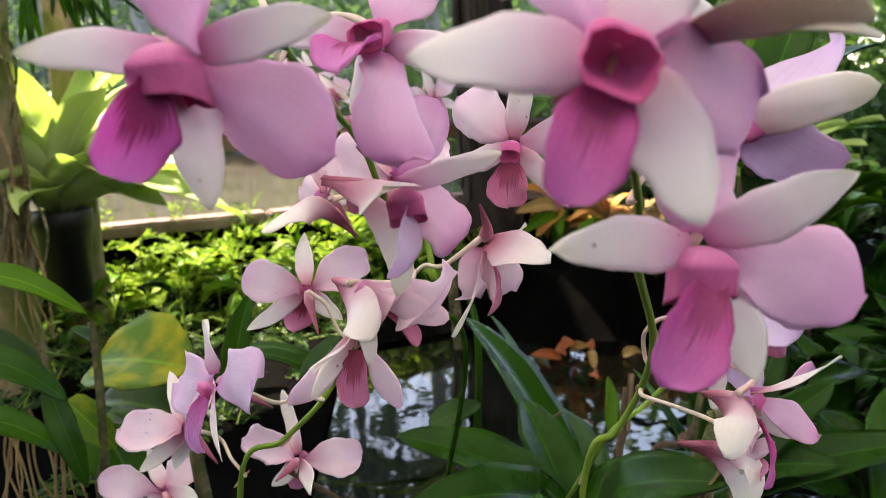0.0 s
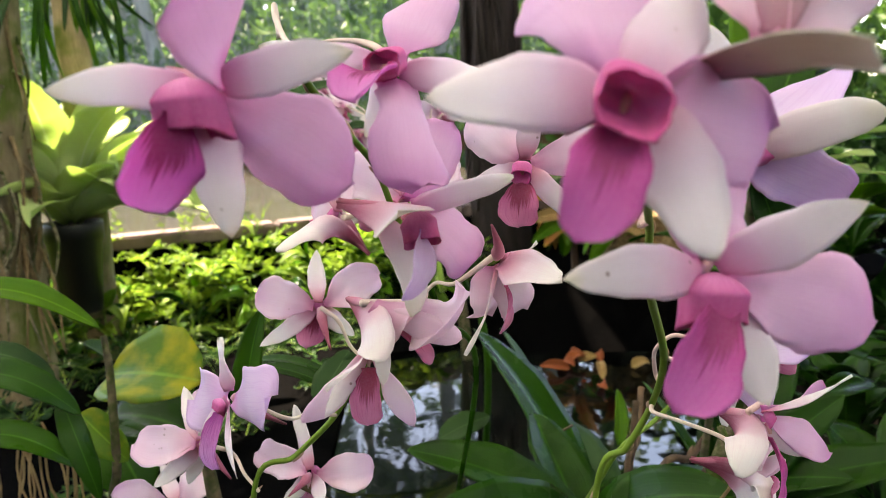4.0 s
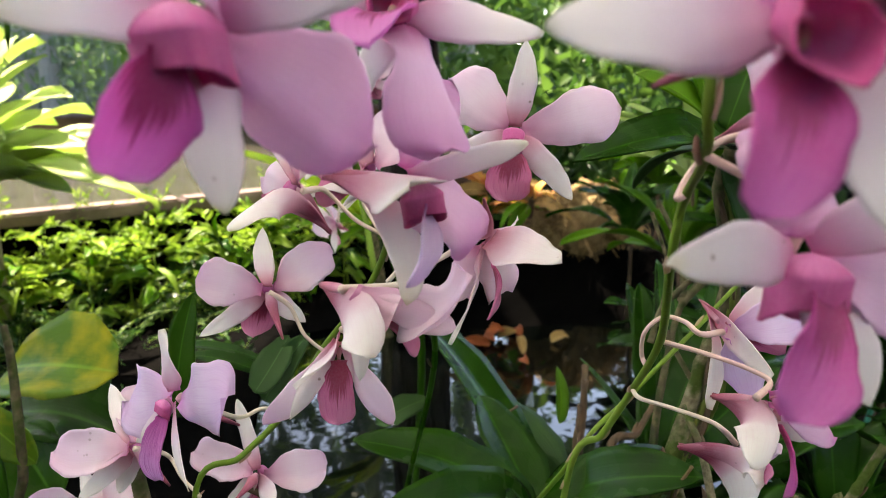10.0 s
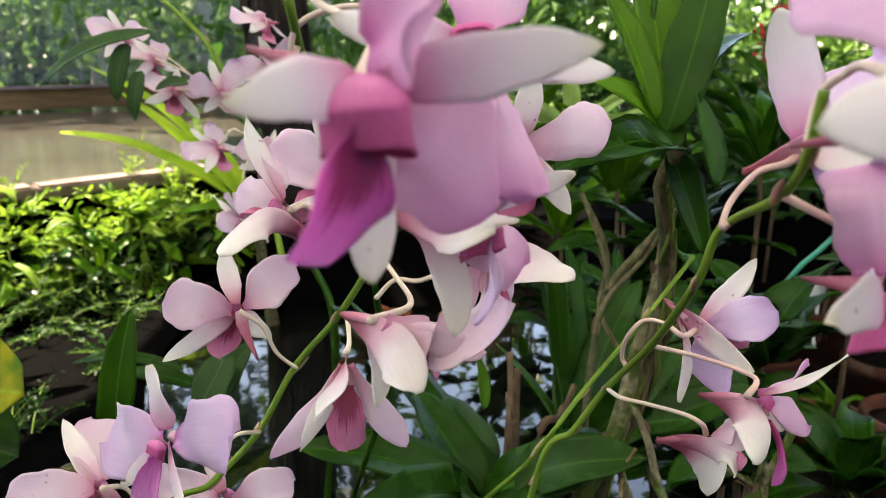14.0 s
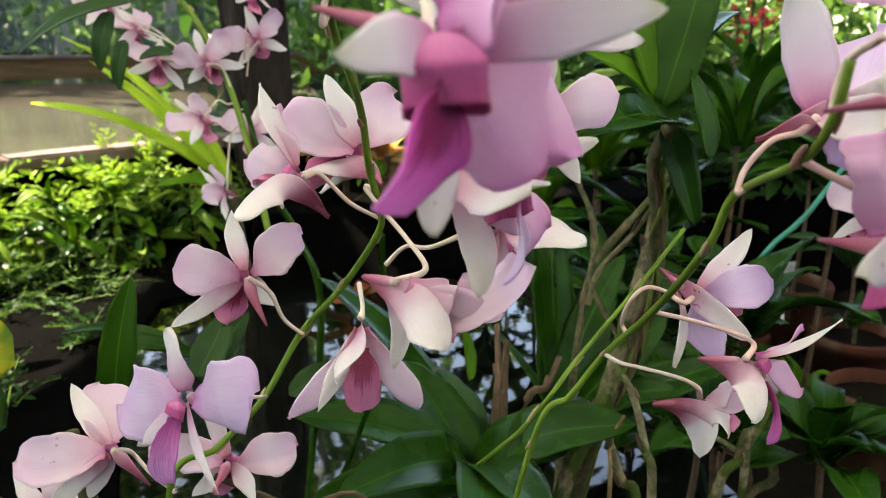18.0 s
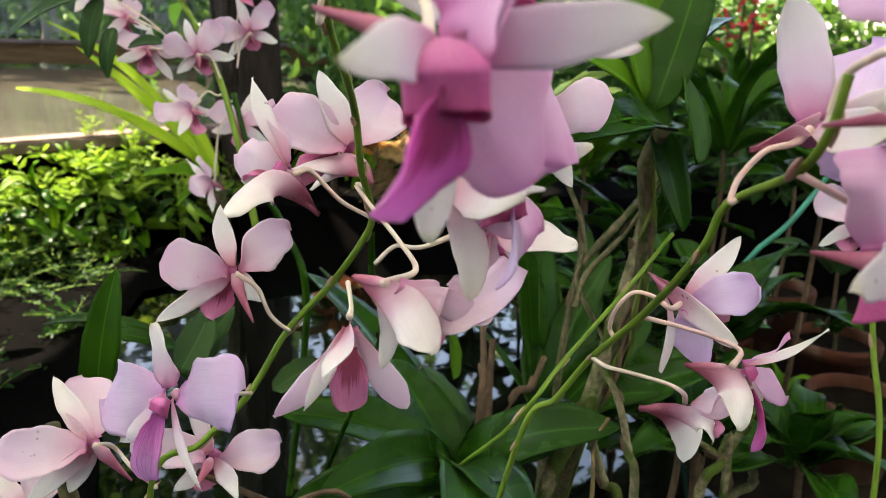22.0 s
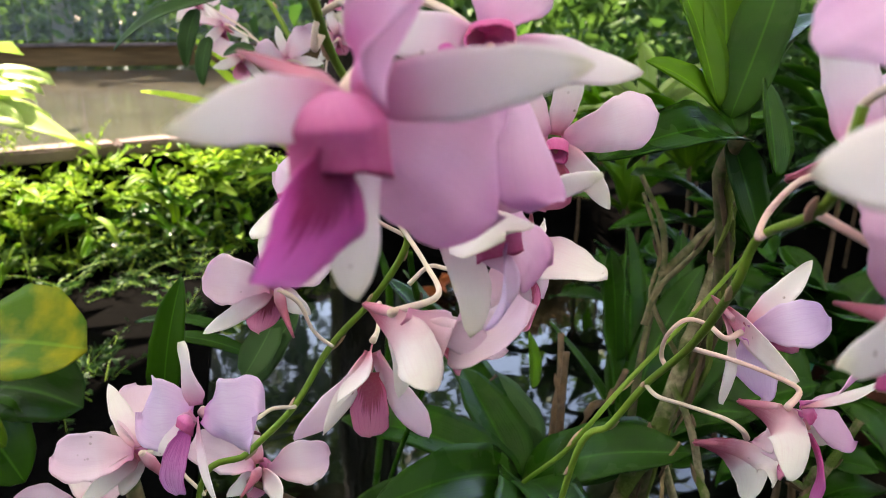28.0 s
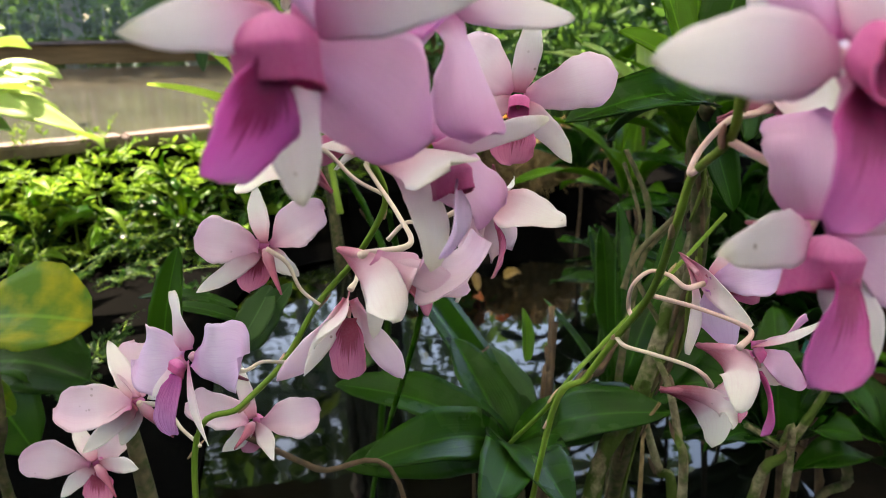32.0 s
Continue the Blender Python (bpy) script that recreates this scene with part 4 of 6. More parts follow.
def fern(name, place, fronds, length, pairs, leaflet, material, label, seed, rise=0.5, spread=1.0, facing=None, group=""):
    rng = np.random.RandomState(seed)
    out = ([], [], [])
    ribs_v, ribs_f = [], []
    for k in range(fronds):
        an = rng.uniform(0, 2 * math.pi)
        d = np.array((math.cos(an) * spread, math.sin(an) * spread, rise + rng.uniform(-0.35, 0.35)))
        if facing is not None:
            d = d * 0.8 + np.array(facing)
        d = unit(d) * length * rng.uniform(0.6, 1.25)
        start = rng.normal(size=3) * length * 0.12
        dr = length * rng.uniform(0.15, 0.6)
        frond(start, start + d, dr, pairs, leaflet, rng, out)
        us = np.linspace(0, 1, 5)[:, None]
        line = start + d * us + np.array((0, 0, 1)) * (-dr * us**2 + dr * 0.3 * us)
        v, f, _ = tube(line, [0.0011, 0.0004], 4, 2, cap=False)
        b = len(ribs_v)
        ribs_v += v.tolist()
        ribs_f += [tuple(i + b for i in q) for q in f]
    root = thing(name, place, label, "fern", group)
    part("rib", made("rib", ribs_v, ribs_f), M_STALK, root)
    L = np.array(out[2])
    ob = scatter("foliage", np.array(out[0]), np.array(out[1]), L, L * 0.34, material, root, "", "", "", 0.12, seed)
    return root


rng = np.random.RandomState(11)
front = np.array((wall_dir.y, -wall_dir.x, 0))
for k in range(84):
    s = 0.40 + 2.45 * (k + rng.uniform(-1.4, 1.4)) / 84
    p = np.array(WALL_A) + np.array(wall_dir) * s + front * rng.uniform(0.01, 0.09)
    z = 0.16 + 0.155 * rng.uniform(0, 1) ** 0.8
    # low ferns take the darkened green, shade put into their colour
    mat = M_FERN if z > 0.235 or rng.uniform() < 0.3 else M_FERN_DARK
    fern("wall_fern", (p[0], p[1], z), 8, 0.10 + 0.06 * rng.uniform(), 7, rng.uniform(0.028, 0.050), mat, "small green fern in the pond wall, low ones darkened for shade", 100 + k, 0.35, 0.9, front * 0.5 + np.array((0, 0, 0.15)), "ferns on the pond wall")
for k in range(15):
    s = 0.5 + 2.3 * (k + rng.uniform(-0.5, 0.5)) / 15
    p = np.array(WALL_A) + np.array(wall_dir) * s + front * rng.uniform(-0.01, 0.05)
    fern("wall_fern", (p[0], p[1], 0.34), 4, 0.12, 9, 0.021, M_FERN, "small green fern in the pond wall, low ones darkened for shade", 300 + k, 1.5, 0.5, None, "ferns on the pond wall")


rng2 = np.random.RandomState(12)
for k in range(26):
    p = (rng2.uniform(-0.95, -0.22), rng2.uniform(0.85, 1.35))
    if k % 2 and p[1] < 0.79 + (p[0] + 2.6) * 0.45 - 0.12:
        fern("bank_fern", (p[0], p[1], 0.158), 8, 0.08 + 0.04 * rng2.uniform(), 8, 0.024, M_FERN_DARK, "small fern coloured dark for shade on the near-black sheet", 560 + k, 0.6, 0.9, None, "ferns on the liner")


# ---- nest fern on its pot ----
def rosette(name, place, tips, width, material, label, category, seed, bow=0.12, cup=0.3, shape="strap"):
    root = thing(name, place, label, category)
    for k, t in enumerate(tips):
        way = np.array(t, float)
        side_n = np.cross(np.cross(way, (0, 0, 1.0)), way)
        leaf(root, np.array(place) + unit(way) * 0.01, np.array(place) + way, side_n, width, material, bow, cup, 0, 0.15, 0.06 * abs(np.linalg.norm(way[:2])), shape, seed + k, wave=0.35)
    return root


rng = np.random.RandomState(5)
nest_at = np.array((-0.7262, 1.3797, 0.4443))
tips = []
for k in range(38):
    an = 2 * math.pi * k / 38 * 7.03 + rng.uniform(-0.2, 0.2)
    rise = rng.uniform(0.02, 0.30)
    out = 0.24 - 0.35 * rise
    tips.append((1.25 * out * math.cos(an), out * math.sin(an), rise))
for tip in ((-0.3762, 1.3304, 0.4437), (-0.4652, 1.4605, 0.5459), (-0.4806, 1.4006, 0.4977), (-0.6092, 1.5491, 0.5747), (-0.5246, 1.3654, 0.459)):
    tips.append(tuple(np.array(tip) - nest_at))
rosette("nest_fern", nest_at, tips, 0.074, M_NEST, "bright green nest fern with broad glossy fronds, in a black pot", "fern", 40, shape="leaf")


def pot(name, place, radius, height, material, label, soil=True, group=""):
    root = thing(name, place, label, "plant pot", group)
    bm = bmesh.new()
    prof = [(0.68, 0), (0.93, 0.80), (1.0, 0.80), (1.03, 0.97), (1.0, 1.0), (0.92, 1.0), (0.90, 0.82), (0.66, 0.05)]
    n = 28
    rings = [[bm.verts.new((radius * r * math.cos(2 * math.pi * k / n), radius * r * math.sin(2 * math.pi * k / n), height * h)) for k in range(n)] for r, h in prof]
    for a, b in zip(rings, rings[1:]):
        for k in range(n):
            f = bm.faces.new((a[k], a[(k + 1) % n], b[(k + 1) % n], b[k]))
            f.smooth = True
    bm.faces.new(rings[0][::-1])
    bm.faces.new(rings[-1])
    part("body", bm, material, root)
    if soil:
        bm = bmesh.new()
        c = bm.verts.new((0, 0, height * 0.88))
        ring = [bm.verts.new((radius * 0.9 * math.cos(2 * math.pi * k / n), radius * 0.9 * math.sin(2 * math.pi * k / n), height * (0.84 + 0.05 * noise.noise((k, radius, 1))))) for k in range(n)]
        for k in range(n):
            bm.faces.new((c, ring[k], ring[(k + 1) % n]))
        part("soil", bm, M_SOIL, root)
    return root


# two in three ferns here carry the green darkened for shade
for k in range(46):
    s = 0.55 + 2.0 * (k + rng.uniform(-0.4, 0.4)) / 46
    p = np.array(WALL_A) + np.array(wall_dir) * s + front * rng.uniform(0.10, 0.22)
    fern("wall_fern", (p[0], p[1], 0.15 + 0.06 * rng.uniform()), 9, 0.09 + 0.04 * rng.uniform(), 9, 0.018, M_FERN_DARK if k % 3 else M_FERN, "small fern at the foot of the pond wall, mostly darkened for shade", 400 + k, 0.5, 0.9, None, "ferns on the pond wall")
for k in range(30):
    s = 0.75 + 1.75 * (k + rng.uniform(-0.4, 0.4)) / 30
    p = np.array(WALL_A) + np.array(wall_dir) * s + front * rng.uniform(0.20, 0.34)
    fern("wall_fern", (p[0], p[1], 0.155), 8, 0.08 + 0.04 * rng.uniform(), 9, 0.017, M_FERN_DARK, "small fern at the foot of the pond wall, coloured dark for shade", 500 + k, 0.5, 0.9, None, "ferns on the pond wall")
pot("black_pot", (nest_at[0], nest_at[1], nest_at[2] - 0.17), 0.052, 0.17, M_BLACK_POT, "black plastic pot standing at the pond edge")


# ---- added branches and hedges that block light, and low undergrowth ----
# branches added out of view to dapple the wall and darken pond reflections
crown("canopy", (-2.7, 2.5, 2.8), (1.6, 0.9, 0.16), 200, 0.12, M_TREE, "unseen thin branches added over the fern wall to dapple it", "foliage", 27, clumps=60)
crown("canopy", (-2.3, 6.9, 3.6), (4.6, 1.0, 1.15), 4600, 0.26, M_TREE, "leafy branches added above the view to break up the pond reflections", "foliage", 21, clumps=150)
# hedges added to cut light from the sides and from behind
crown("hedge", (3.6, 1.2, 1.0), (0.7, 2.6, 1.1), 6000, 0.13, M_FERN_DARK, "dense dark shrubs added beside the benches to block side light", "foliage", 22, clumps=60)
crown("hedge", (-3.6, 0.2, 1.0), (0.7, 1.8, 1.1), 5000, 0.13, M_FERN_DARK, "dense dark shrubs added beside the ponds to block side light", "foliage", 23, clumps=60)
crown("hedge", (0.0, -2.9, 1.15), (3.4, 0.5, 1.2), 9000, 0.15, M_FERN_DARK, "unseen dense dark shrubs added behind the benches to block light", "foliage", 26, clumps=90)
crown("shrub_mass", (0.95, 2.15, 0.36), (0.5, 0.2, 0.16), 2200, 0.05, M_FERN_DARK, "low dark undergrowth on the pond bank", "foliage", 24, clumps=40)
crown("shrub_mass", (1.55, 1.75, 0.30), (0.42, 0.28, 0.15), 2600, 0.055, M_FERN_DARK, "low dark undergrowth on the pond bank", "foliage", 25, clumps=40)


# ---- orchid plants ----
def plant(name, place, label, leaves, category="orchid plant"):
    """leaves: base, tip, width, material, roll, bow, and an outline where it is no lance."""
    root = thing(name, place, label, category)
    for k, (base, tip, width, material, roll, bow, *outline) in enumerate(leaves):
        way = np.array(tip) - np.array(base)
        up = np.array((0, -0.55, 0.85))
        leaf(root, base, tip, up, width, material, bow, 0.12, roll, 0.22, 0.0, outline[0] if outline else "leaf", 60 + 7 * k + len(label))
    return root


foot = (0.0653, 0.4225, 0.3604)
low_plant = plant("orchid_plant", foot, "dark green orchid plant with broad pointed leaves", [
    (foot, (0.134, 0.3577, 0.4112), 0.036, M_LEAF, 0, 0.10),
    (foot, (-0.0376, 0.4258, 0.4112), 0.034, M_LEAF, 10, 0.08),
    (foot, (-0.0377, 0.3746, 0.3895), 0.034, M_LEAF, -5, 0.10),
    (foot, (-0.028, 0.351, 0.4051), 0.034, M_LEAF, -5, 0.10),
    (foot, (0.0239, 0.308, 0.3961), 0.034, M_LEAF, 0, 0.10),
    (foot, (0.0642, 0.3113, 0.3941), 0.034, M_LEAF, 0, 0.10),
    (foot, (0.0412, 0.4853, 0.4075), 0.036, M_LEAF, 20, 0.05),
    ((0.0866, 0.474, 0.3495), (0.0595, 0.5487, 0.3796), 0.040, M_LEAF_GREY, 25, 0.03),
    ((0.0817, 0.4567, 0.3596), (0.0684, 0.4644, 0.3775), 0.022, M_LEAF_GREY, -25, 0.03),
    ((0.0699, 0.468, 0.3501), (0.0046, 0.6036, 0.433), 0.046, M_LEAF, 35, 0.04),
    ((0.0683, 0.515, 0.3294), (0.0293, 0.6815, 0.4105), 0.03, M_LEAF_GREY, 55, 0.04),
    ((0.0748, 0.3929, 0.3833), (0.1565, 0.4243, 0.3761), 0.036, M_LEAF, 0, 0.12),
    ((0.111, 0.5554, 0.3515), (0.1166, 0.5858, 0.3845), 0.014, M_LEAF_BRIGHT, 40, 0.03),
    ((0.1895, 0.5615, 0.3641), (0.2035, 0.6094, 0.4608), 0.032, M_LEAF, 40, 0.03),
    ((0.1808, 0.5631, 0.3642), (0.189, 0.6067, 0.4434), 0.026, M_LEAF, 10, 0.03),
    ((-0.026, 0.568, 0.3547), (0.0148, 0.591, 0.3628), 0.02, M_LEAF_GREY, 10, 0.10)])
c = np.array(foot)
v, f, uv = tube([(0, 0, 0), (0.004, 0.0, -0.05), (0.0, 0.01, -0.15), (0.0, 0.01, 0.10 - c[2])], [0.004, 0.006, 0.007, 0.006], 12, 6, 0.15)
part("cane", made("cane", v, f, uv), M_CANE, low_plant, "jointed green-brown cane")

side_plant = plant("orchid_plant", (-0.1381, 0.3714, 0.4478), "orchid leaves rising behind the near spray", [
    ((-0.1227, 0.3971, 0.4448), (-0.1091, 0.3999, 0.5066), 0.0165, M_LEAF_MID, 8, 0.05),
    ((-0.0837, 0.4258, 0.4374), (-0.0575, 0.4279, 0.4737), 0.016, M_LEAF_GREY, 15, 0.06),
    ((-0.1006, 0.5361, 0.4217), (-0.1704, 0.56, 0.4253), 0.008, M_LEAF, 0, 0.10),
    ((-0.0853, 0.4484, 0.444), (-0.1317, 0.4545, 0.4563), 0.009, M_LEAF, 0, 0.14),
    ((-0.0856, 0.4086, 0.4495), (-0.0691, 0.4323, 0.4713), 0.017, M_LEAF_GREY, 15, 0.05)])
v, f, uv = tube([(0, 0, 0), (0.006, 0, -0.08), (0, 0.01, -0.18), (0, 0.01, -0.32)], [0.003, 0.005, 0.006, 0.006], 10, 6, 0.15)
part("cane", made("cane", v, f, uv), M_CANE, side_plant, "jointed green-brown cane")

round_at = (-0.2312, 0.5004, 0.4064)
round_plant = plant("broad_leaf_plant", round_at, "broad-leaved plant with yellow-blotched leaves", [
    ((-0.2660, 0.5372, 0.4265), (-0.1877, 0.5096, 0.4285), 0.071, M_LEAF_YELLOW, 0, 0.06, "round"),
    ((-0.2870, 0.5680, 0.3817), (-0.2091, 0.5527, 0.3677), 0.070, M_LEAF, -10, 0.10, "round"),
    ((-0.2756, 0.5471, 0.3764), (-0.2407, 0.5204, 0.3345), 0.050, M_LEAF_MID, 10, 0.10),
    ((-0.2577, 0.4744, 0.4212), (-0.2266, 0.4696, 0.3892), 0.024, M_LEAF_YELLOW, 15, 0.08),
    ((-0.2535, 0.5141, 0.4438), (-0.2640, 0.5016, 0.4610), 0.020, M_LEAF_GREY, 20, 0.10),
    ((-0.3084, 0.4486, 0.5136), (-0.2276, 0.4560, 0.4838), 0.017, M_LEAF_BRIGHT, 0, 0.14),
    ((-0.2931, 0.4209, 0.4695), (-0.2310, 0.4275, 0.4384), 0.020, M_LEAF, 0, 0.20),
    ((-0.2943, 0.4143, 0.4328), (-0.2336, 0.4220, 0.4084), 0.018, M_LEAF_MID, 0, 0.20),
    ((-0.3257, 0.4801, 0.4655), (-0.2839, 0.4970, 0.4390), 0.018, M_LEAF_GREY, 0, 0.16),
    ((-0.2478, 0.4382, 0.4445), (-0.2210, 0.4188, 0.3883), 0.016, M_LEAF, 0, 0.16)], "plant")
c = np.array(round_at)
v, f, uv = tube([np.array((-0.2394, 0.4822, 0.4717)) - c, np.array((-0.2359, 0.4776, 0.4461)) - c, np.array((-0.2333, 0.4669, 0.3879)) - c, np.array((-0.2427, 0.4764, 0.3303)) - c, np.array((0.0, 0.02, 0.1 - c[2]))], [0.002, 0.0028, 0.003, 0.004], 10, 6)
part("stem", made("stem", v, f, uv), M_CANE, round_plant, "thin upright stem")

crown_at = (0.1362, 0.3493, 0.5711)
cane_plant = plant("tall_orchid_plant", crown_at, "tall cane orchid with bright green strap leaves and pale canes", [
    ((0.1386, 0.3621, 0.5777), (0.1811, 0.3932, 0.6608), 0.025, M_LEAF_MID, -15, 0.06),
    ((0.1390, 0.3679, 0.5798), (0.1847, 0.4403, 0.6812), 0.027, M_LEAF_MID, 10, 0.05),
    ((0.1351, 0.3641, 0.5816), (0.1509, 0.4254, 0.6699), 0.032, M_LEAF_BRIGHT, 15, 0.05),
    ((0.1312, 0.3603, 0.5834), (0.1168, 0.3984, 0.6529), 0.022, M_LEAF_BRIGHT, 20, 0.06),
    ((0.1431, 0.3720, 0.5793), (0.2347, 0.4328, 0.6236), 0.020, M_LEAF, -25, 0.08),
    ((0.1310, 0.3597, 0.5808), (0.0958, 0.3593, 0.6036), 0.018, M_LEAF_BRIGHT, 0, 0.10),
    ((0.1364, 0.3555, 0.5705), (0.1502, 0.3444, 0.5219), 0.018, M_LEAF, 10, 0.05),
    (crown_at, (0.0515, 0.2965, 0.5734), 0.024, M_LEAF, 0, 0.10),
    (crown_at, (0.1159, 0.4174, 0.5457), 0.016, M_LEAF_GREY, 0, 0.10),
    (crown_at, (0.1484, 0.447, 0.5923), 0.02, M_LEAF, 0, 0.10),
    ((0.1483, 0.3377, 0.5558), (0.1505, 0.3581, 0.5957), 0.020, M_LEAF_MID, 30, 0.03)])
c = np.array(crown_at)
for k, pts in enumerate((
    (crown_at, (0.139, 0.3645, 0.5515), (0.149, 0.3728, 0.5169), (0.1527, 0.3815, 0.4763), (0.1428, 0.3917, 0.426), (0.1269, 0.3998, 0.3619), (0.14, 0.50, 0.1)),)):
    v, f, uv = tube([np.array(p) - c for p in pts], [0.0034, 0.0045, 0.0048, 0.0045], 12, 7, 0.14)
    part("cane", made("cane", v, f, uv), M_CANE, cane_plant, "pale jointed cane with dry sheaths")
    line = smooth_line([np.array(p) - c for p in pts], 6)
    rng = np.random.RandomState(17)
    for j in range(16):
        a = rng.randint(4, len(line) - 12)
        off = [np.array((rng.normal() * 0.004, -0.004 + rng.normal() * 0.002, 0)) for _ in range(4)]
        v, f, uv = tube([line[a + 3 * i] + off[i] for i in range(4)], [0.0008, 0.0016, 0.0014, 0.0007], 6, 5)
        part("root", made("root", v, f, uv), (M_MOSS_BARK, M_TWIG)[j % 2], cane_plant, "pale root clinging to the cane")

for pts, r, m in (
    (((0.1659, 0.4694, 0.4662), (0.1917, 0.4719, 0.4898), (0.2175, 0.4745, 0.5134)), 0.0028, M_CANE),
    (((0.1678, 0.47, 0.4695), (0.1684, 0.4781, 0.4967), (0.1572, 0.4894, 0.5273)), 0.0022, M_CANE),
    (((0.1389, 0.4424, 0.361), (0.1576, 0.4637, 0.4424), (0.1678, 0.47, 0.4695)), 0.0026, M_CANE),
    (((0.1014, 0.4761, 0.349), (0.1137, 0.502, 0.3802), (0.1224, 0.5273, 0.4068)), 0.0030, M_TWIG),
    (((0.1198, 0.4746, 0.3485), (0.1496, 0.4968, 0.368), (0.1689, 0.5179, 0.3783)), 0.0030, M_TWIG),
    (((0.0532, 0.4778, 0.3394), (0.0495, 0.487, 0.3829), (0.0701, 0.5071, 0.3888)), 0.0012, M_TWIG),
    (((0.0969, 0.452, 0.3523), (0.1021, 0.4631, 0.3911), (0.1065, 0.4711, 0.4192)), 0.0028, M_TWIG),
    (((-0.08, 0.337, 0.4352), (-0.0494, 0.3451, 0.409), (-0.007, 0.3498, 0.3782)), 0.0014, M_TWIG),
    (((0.0980, 0.3745, 0.3462), (0.1261, 0.3830, 0.4057), (0.1459, 0.3915, 0.4560), (0.1619, 0.3989, 0.4987), (0.1722, 0.4073, 0.5383)), 0.0050, M_MOSS_CANE),
    (((0.1322, 0.3362, 0.3645), (0.1331, 0.3476, 0.4043), (0.1298, 0.3562, 0.4299), (0.1273, 0.3718, 0.4429)), 0.0024, M_MOSS_CANE),
    (((0.1115, 0.3756, 0.4755), (0.1187, 0.3783, 0.4925), (0.1388, 0.3778, 0.5129), (0.1621, 0.3792, 0.5429)), 0.0016, M_CANE),
    (((0.1413, 0.3898, 0.4453), (0.1282, 0.4035, 0.4775), (0.1335, 0.4090, 0.5019), (0.1272, 0.4201, 0.5325)), 0.0014, M_CANE),
    (((0.1736, 0.3410, 0.3519), (0.1931, 0.3452, 0.3877), (0.2051, 0.3466, 0.4055), (0.2188, 0.3484, 0.4263)), 0.0030, M_MOSS_CANE),
    (((0.1949, 0.3429, 0.3817), (0.1906, 0.3474, 0.3921), (0.1752, 0.3550, 0.4012)), 0.0020, M_MOSS_CANE),
    (((0.1158, 0.3506, 0.3585), (0.1210, 0.3609, 0.3992), (0.1297, 0.3628, 0.4152)), 0.0012, M_ROOT),
    (((0.1400, 0.3600, 0.3429), (0.1350, 0.3698, 0.3705), (0.1297, 0.3787, 0.3949)), 0.0030, M_MOSS_CANE),
    (((0.3433, 0.5005, 0.2965), (0.3538, 0.487, 0.2581), (0.3261, 0.4851, 0.2374)), 0.004, M_CANE),
    (((0.3104, 0.5152, 0.3268), (0.3121, 0.5031, 0.2886), (0.3319, 0.4906, 0.2585)), 0.0035, M_TWIG)):
    low = (pts[0][0], pts[0][1] + 0.01, 0.1) if pts[0][2] < pts[-1][2] else (pts[-1][0], pts[-1][1] + 0.01, 0.1)
    line = list(pts) if min(p[2] for p in pts) > 0.42 else [low, *pts] if pts[0][2] < pts[-1][2] else [*pts, low]
    stalk("dry_stem", line, [r, r, r * 0.8, r * 0.7], m, "thin dry brown stem among the orchid leaves", "stem", 0.2)

# broad dark leaves behind the canes
dark_at = (0.1839, 0.5416, 0.3036)
back_plant = plant("orchid_plant", dark_at, "large dark green orchid plant with upright leaves at the water", [
    (dark_at, (0.1847, 0.6248, 0.4385), 0.034, M_LEAF, 15, 0.06),
    (dark_at, (0.2304, 0.6520, 0.4328), 0.036, M_LEAF, -10, 0.05),
    (dark_at, (0.2783, 0.6607, 0.4402), 0.036, M_LEAF, 20, 0.06),
    (dark_at, (0.2569, 0.5785, 0.4342), 0.034, M_LEAF, -25, 0.08),
    (dark_at, (0.2633, 0.5222, 0.3983), 0.036, M_LEAF, 10, 0.12),
    (dark_at, (0.2553, 0.4892, 0.3518), 0.034, M_LEAF, 0, 0.14),
    (dark_at, (0.3236, 0.5120, 0.3556), 0.038, M_LEAF, 0, 0.14),
    (dark_at, (0.1444, 0.6199, 0.3778), 0.016, M_LEAF_MID, 40, 0.05)])
v, f, uv = tube([(0, 0, 0), (0.004, 0, -0.06), (0, 0.01, 0.12 - dark_at[2])], [0.005, 0.006, 0.007], 10, 5, 0.15)
part("cane", made("cane", v, f, uv), M_CANE, back_plant, "jointed green-brown cane")

# ---- orchid sprays ----
stalk("flower_stalk", [(-0.10, 0.33, 0.1), (-0.10, 0.32, 0.3), (-0.0984, 0.3211, 0.4367), (-0.0776, 0.3224, 0.4569), (-0.059, 0.3227, 0.4749), (-0.0432, 0.3237, 0.4994), (-0.0274, 0.3138, 0.5206), (-0.0172, 0.3013, 0.5415), (-0.0165, 0.2935, 0.5526), (-0.0229, 0.2808, 0.5691), (-0.0274, 0.2679, 0.5872), (-0.0338, 0.2498, 0.6001), (-0.0412, 0.2343, 0.6135), (-0.0456, 0.2163, 0.627)], [0.0013, 0.0013, 0.0012, 0.0011], M_STALK, "slender green flower stalk of the near spray")
stalk("flower_stalk", [(0.055, 0.40, 0.1), (0.055, 0.385, 0.25), (0.0552, 0.3192, 0.4346), (0.0666, 0.3055, 0.4639), (0.0732, 0.291, 0.488), (0.0683, 0.2529, 0.5201), (0.0519, 0.2058, 0.5568), (0.0496, 0.1943, 0.5733), (0.0413, 0.1648, 0.5869), (0.0359, 0.1526, 0.5968), (0.0359, 0.1502, 0.6074)], [0.0014, 0.0014, 0.0013, 0.0010, 0.0009], M_STALK, "green flower stalk of the second spray")
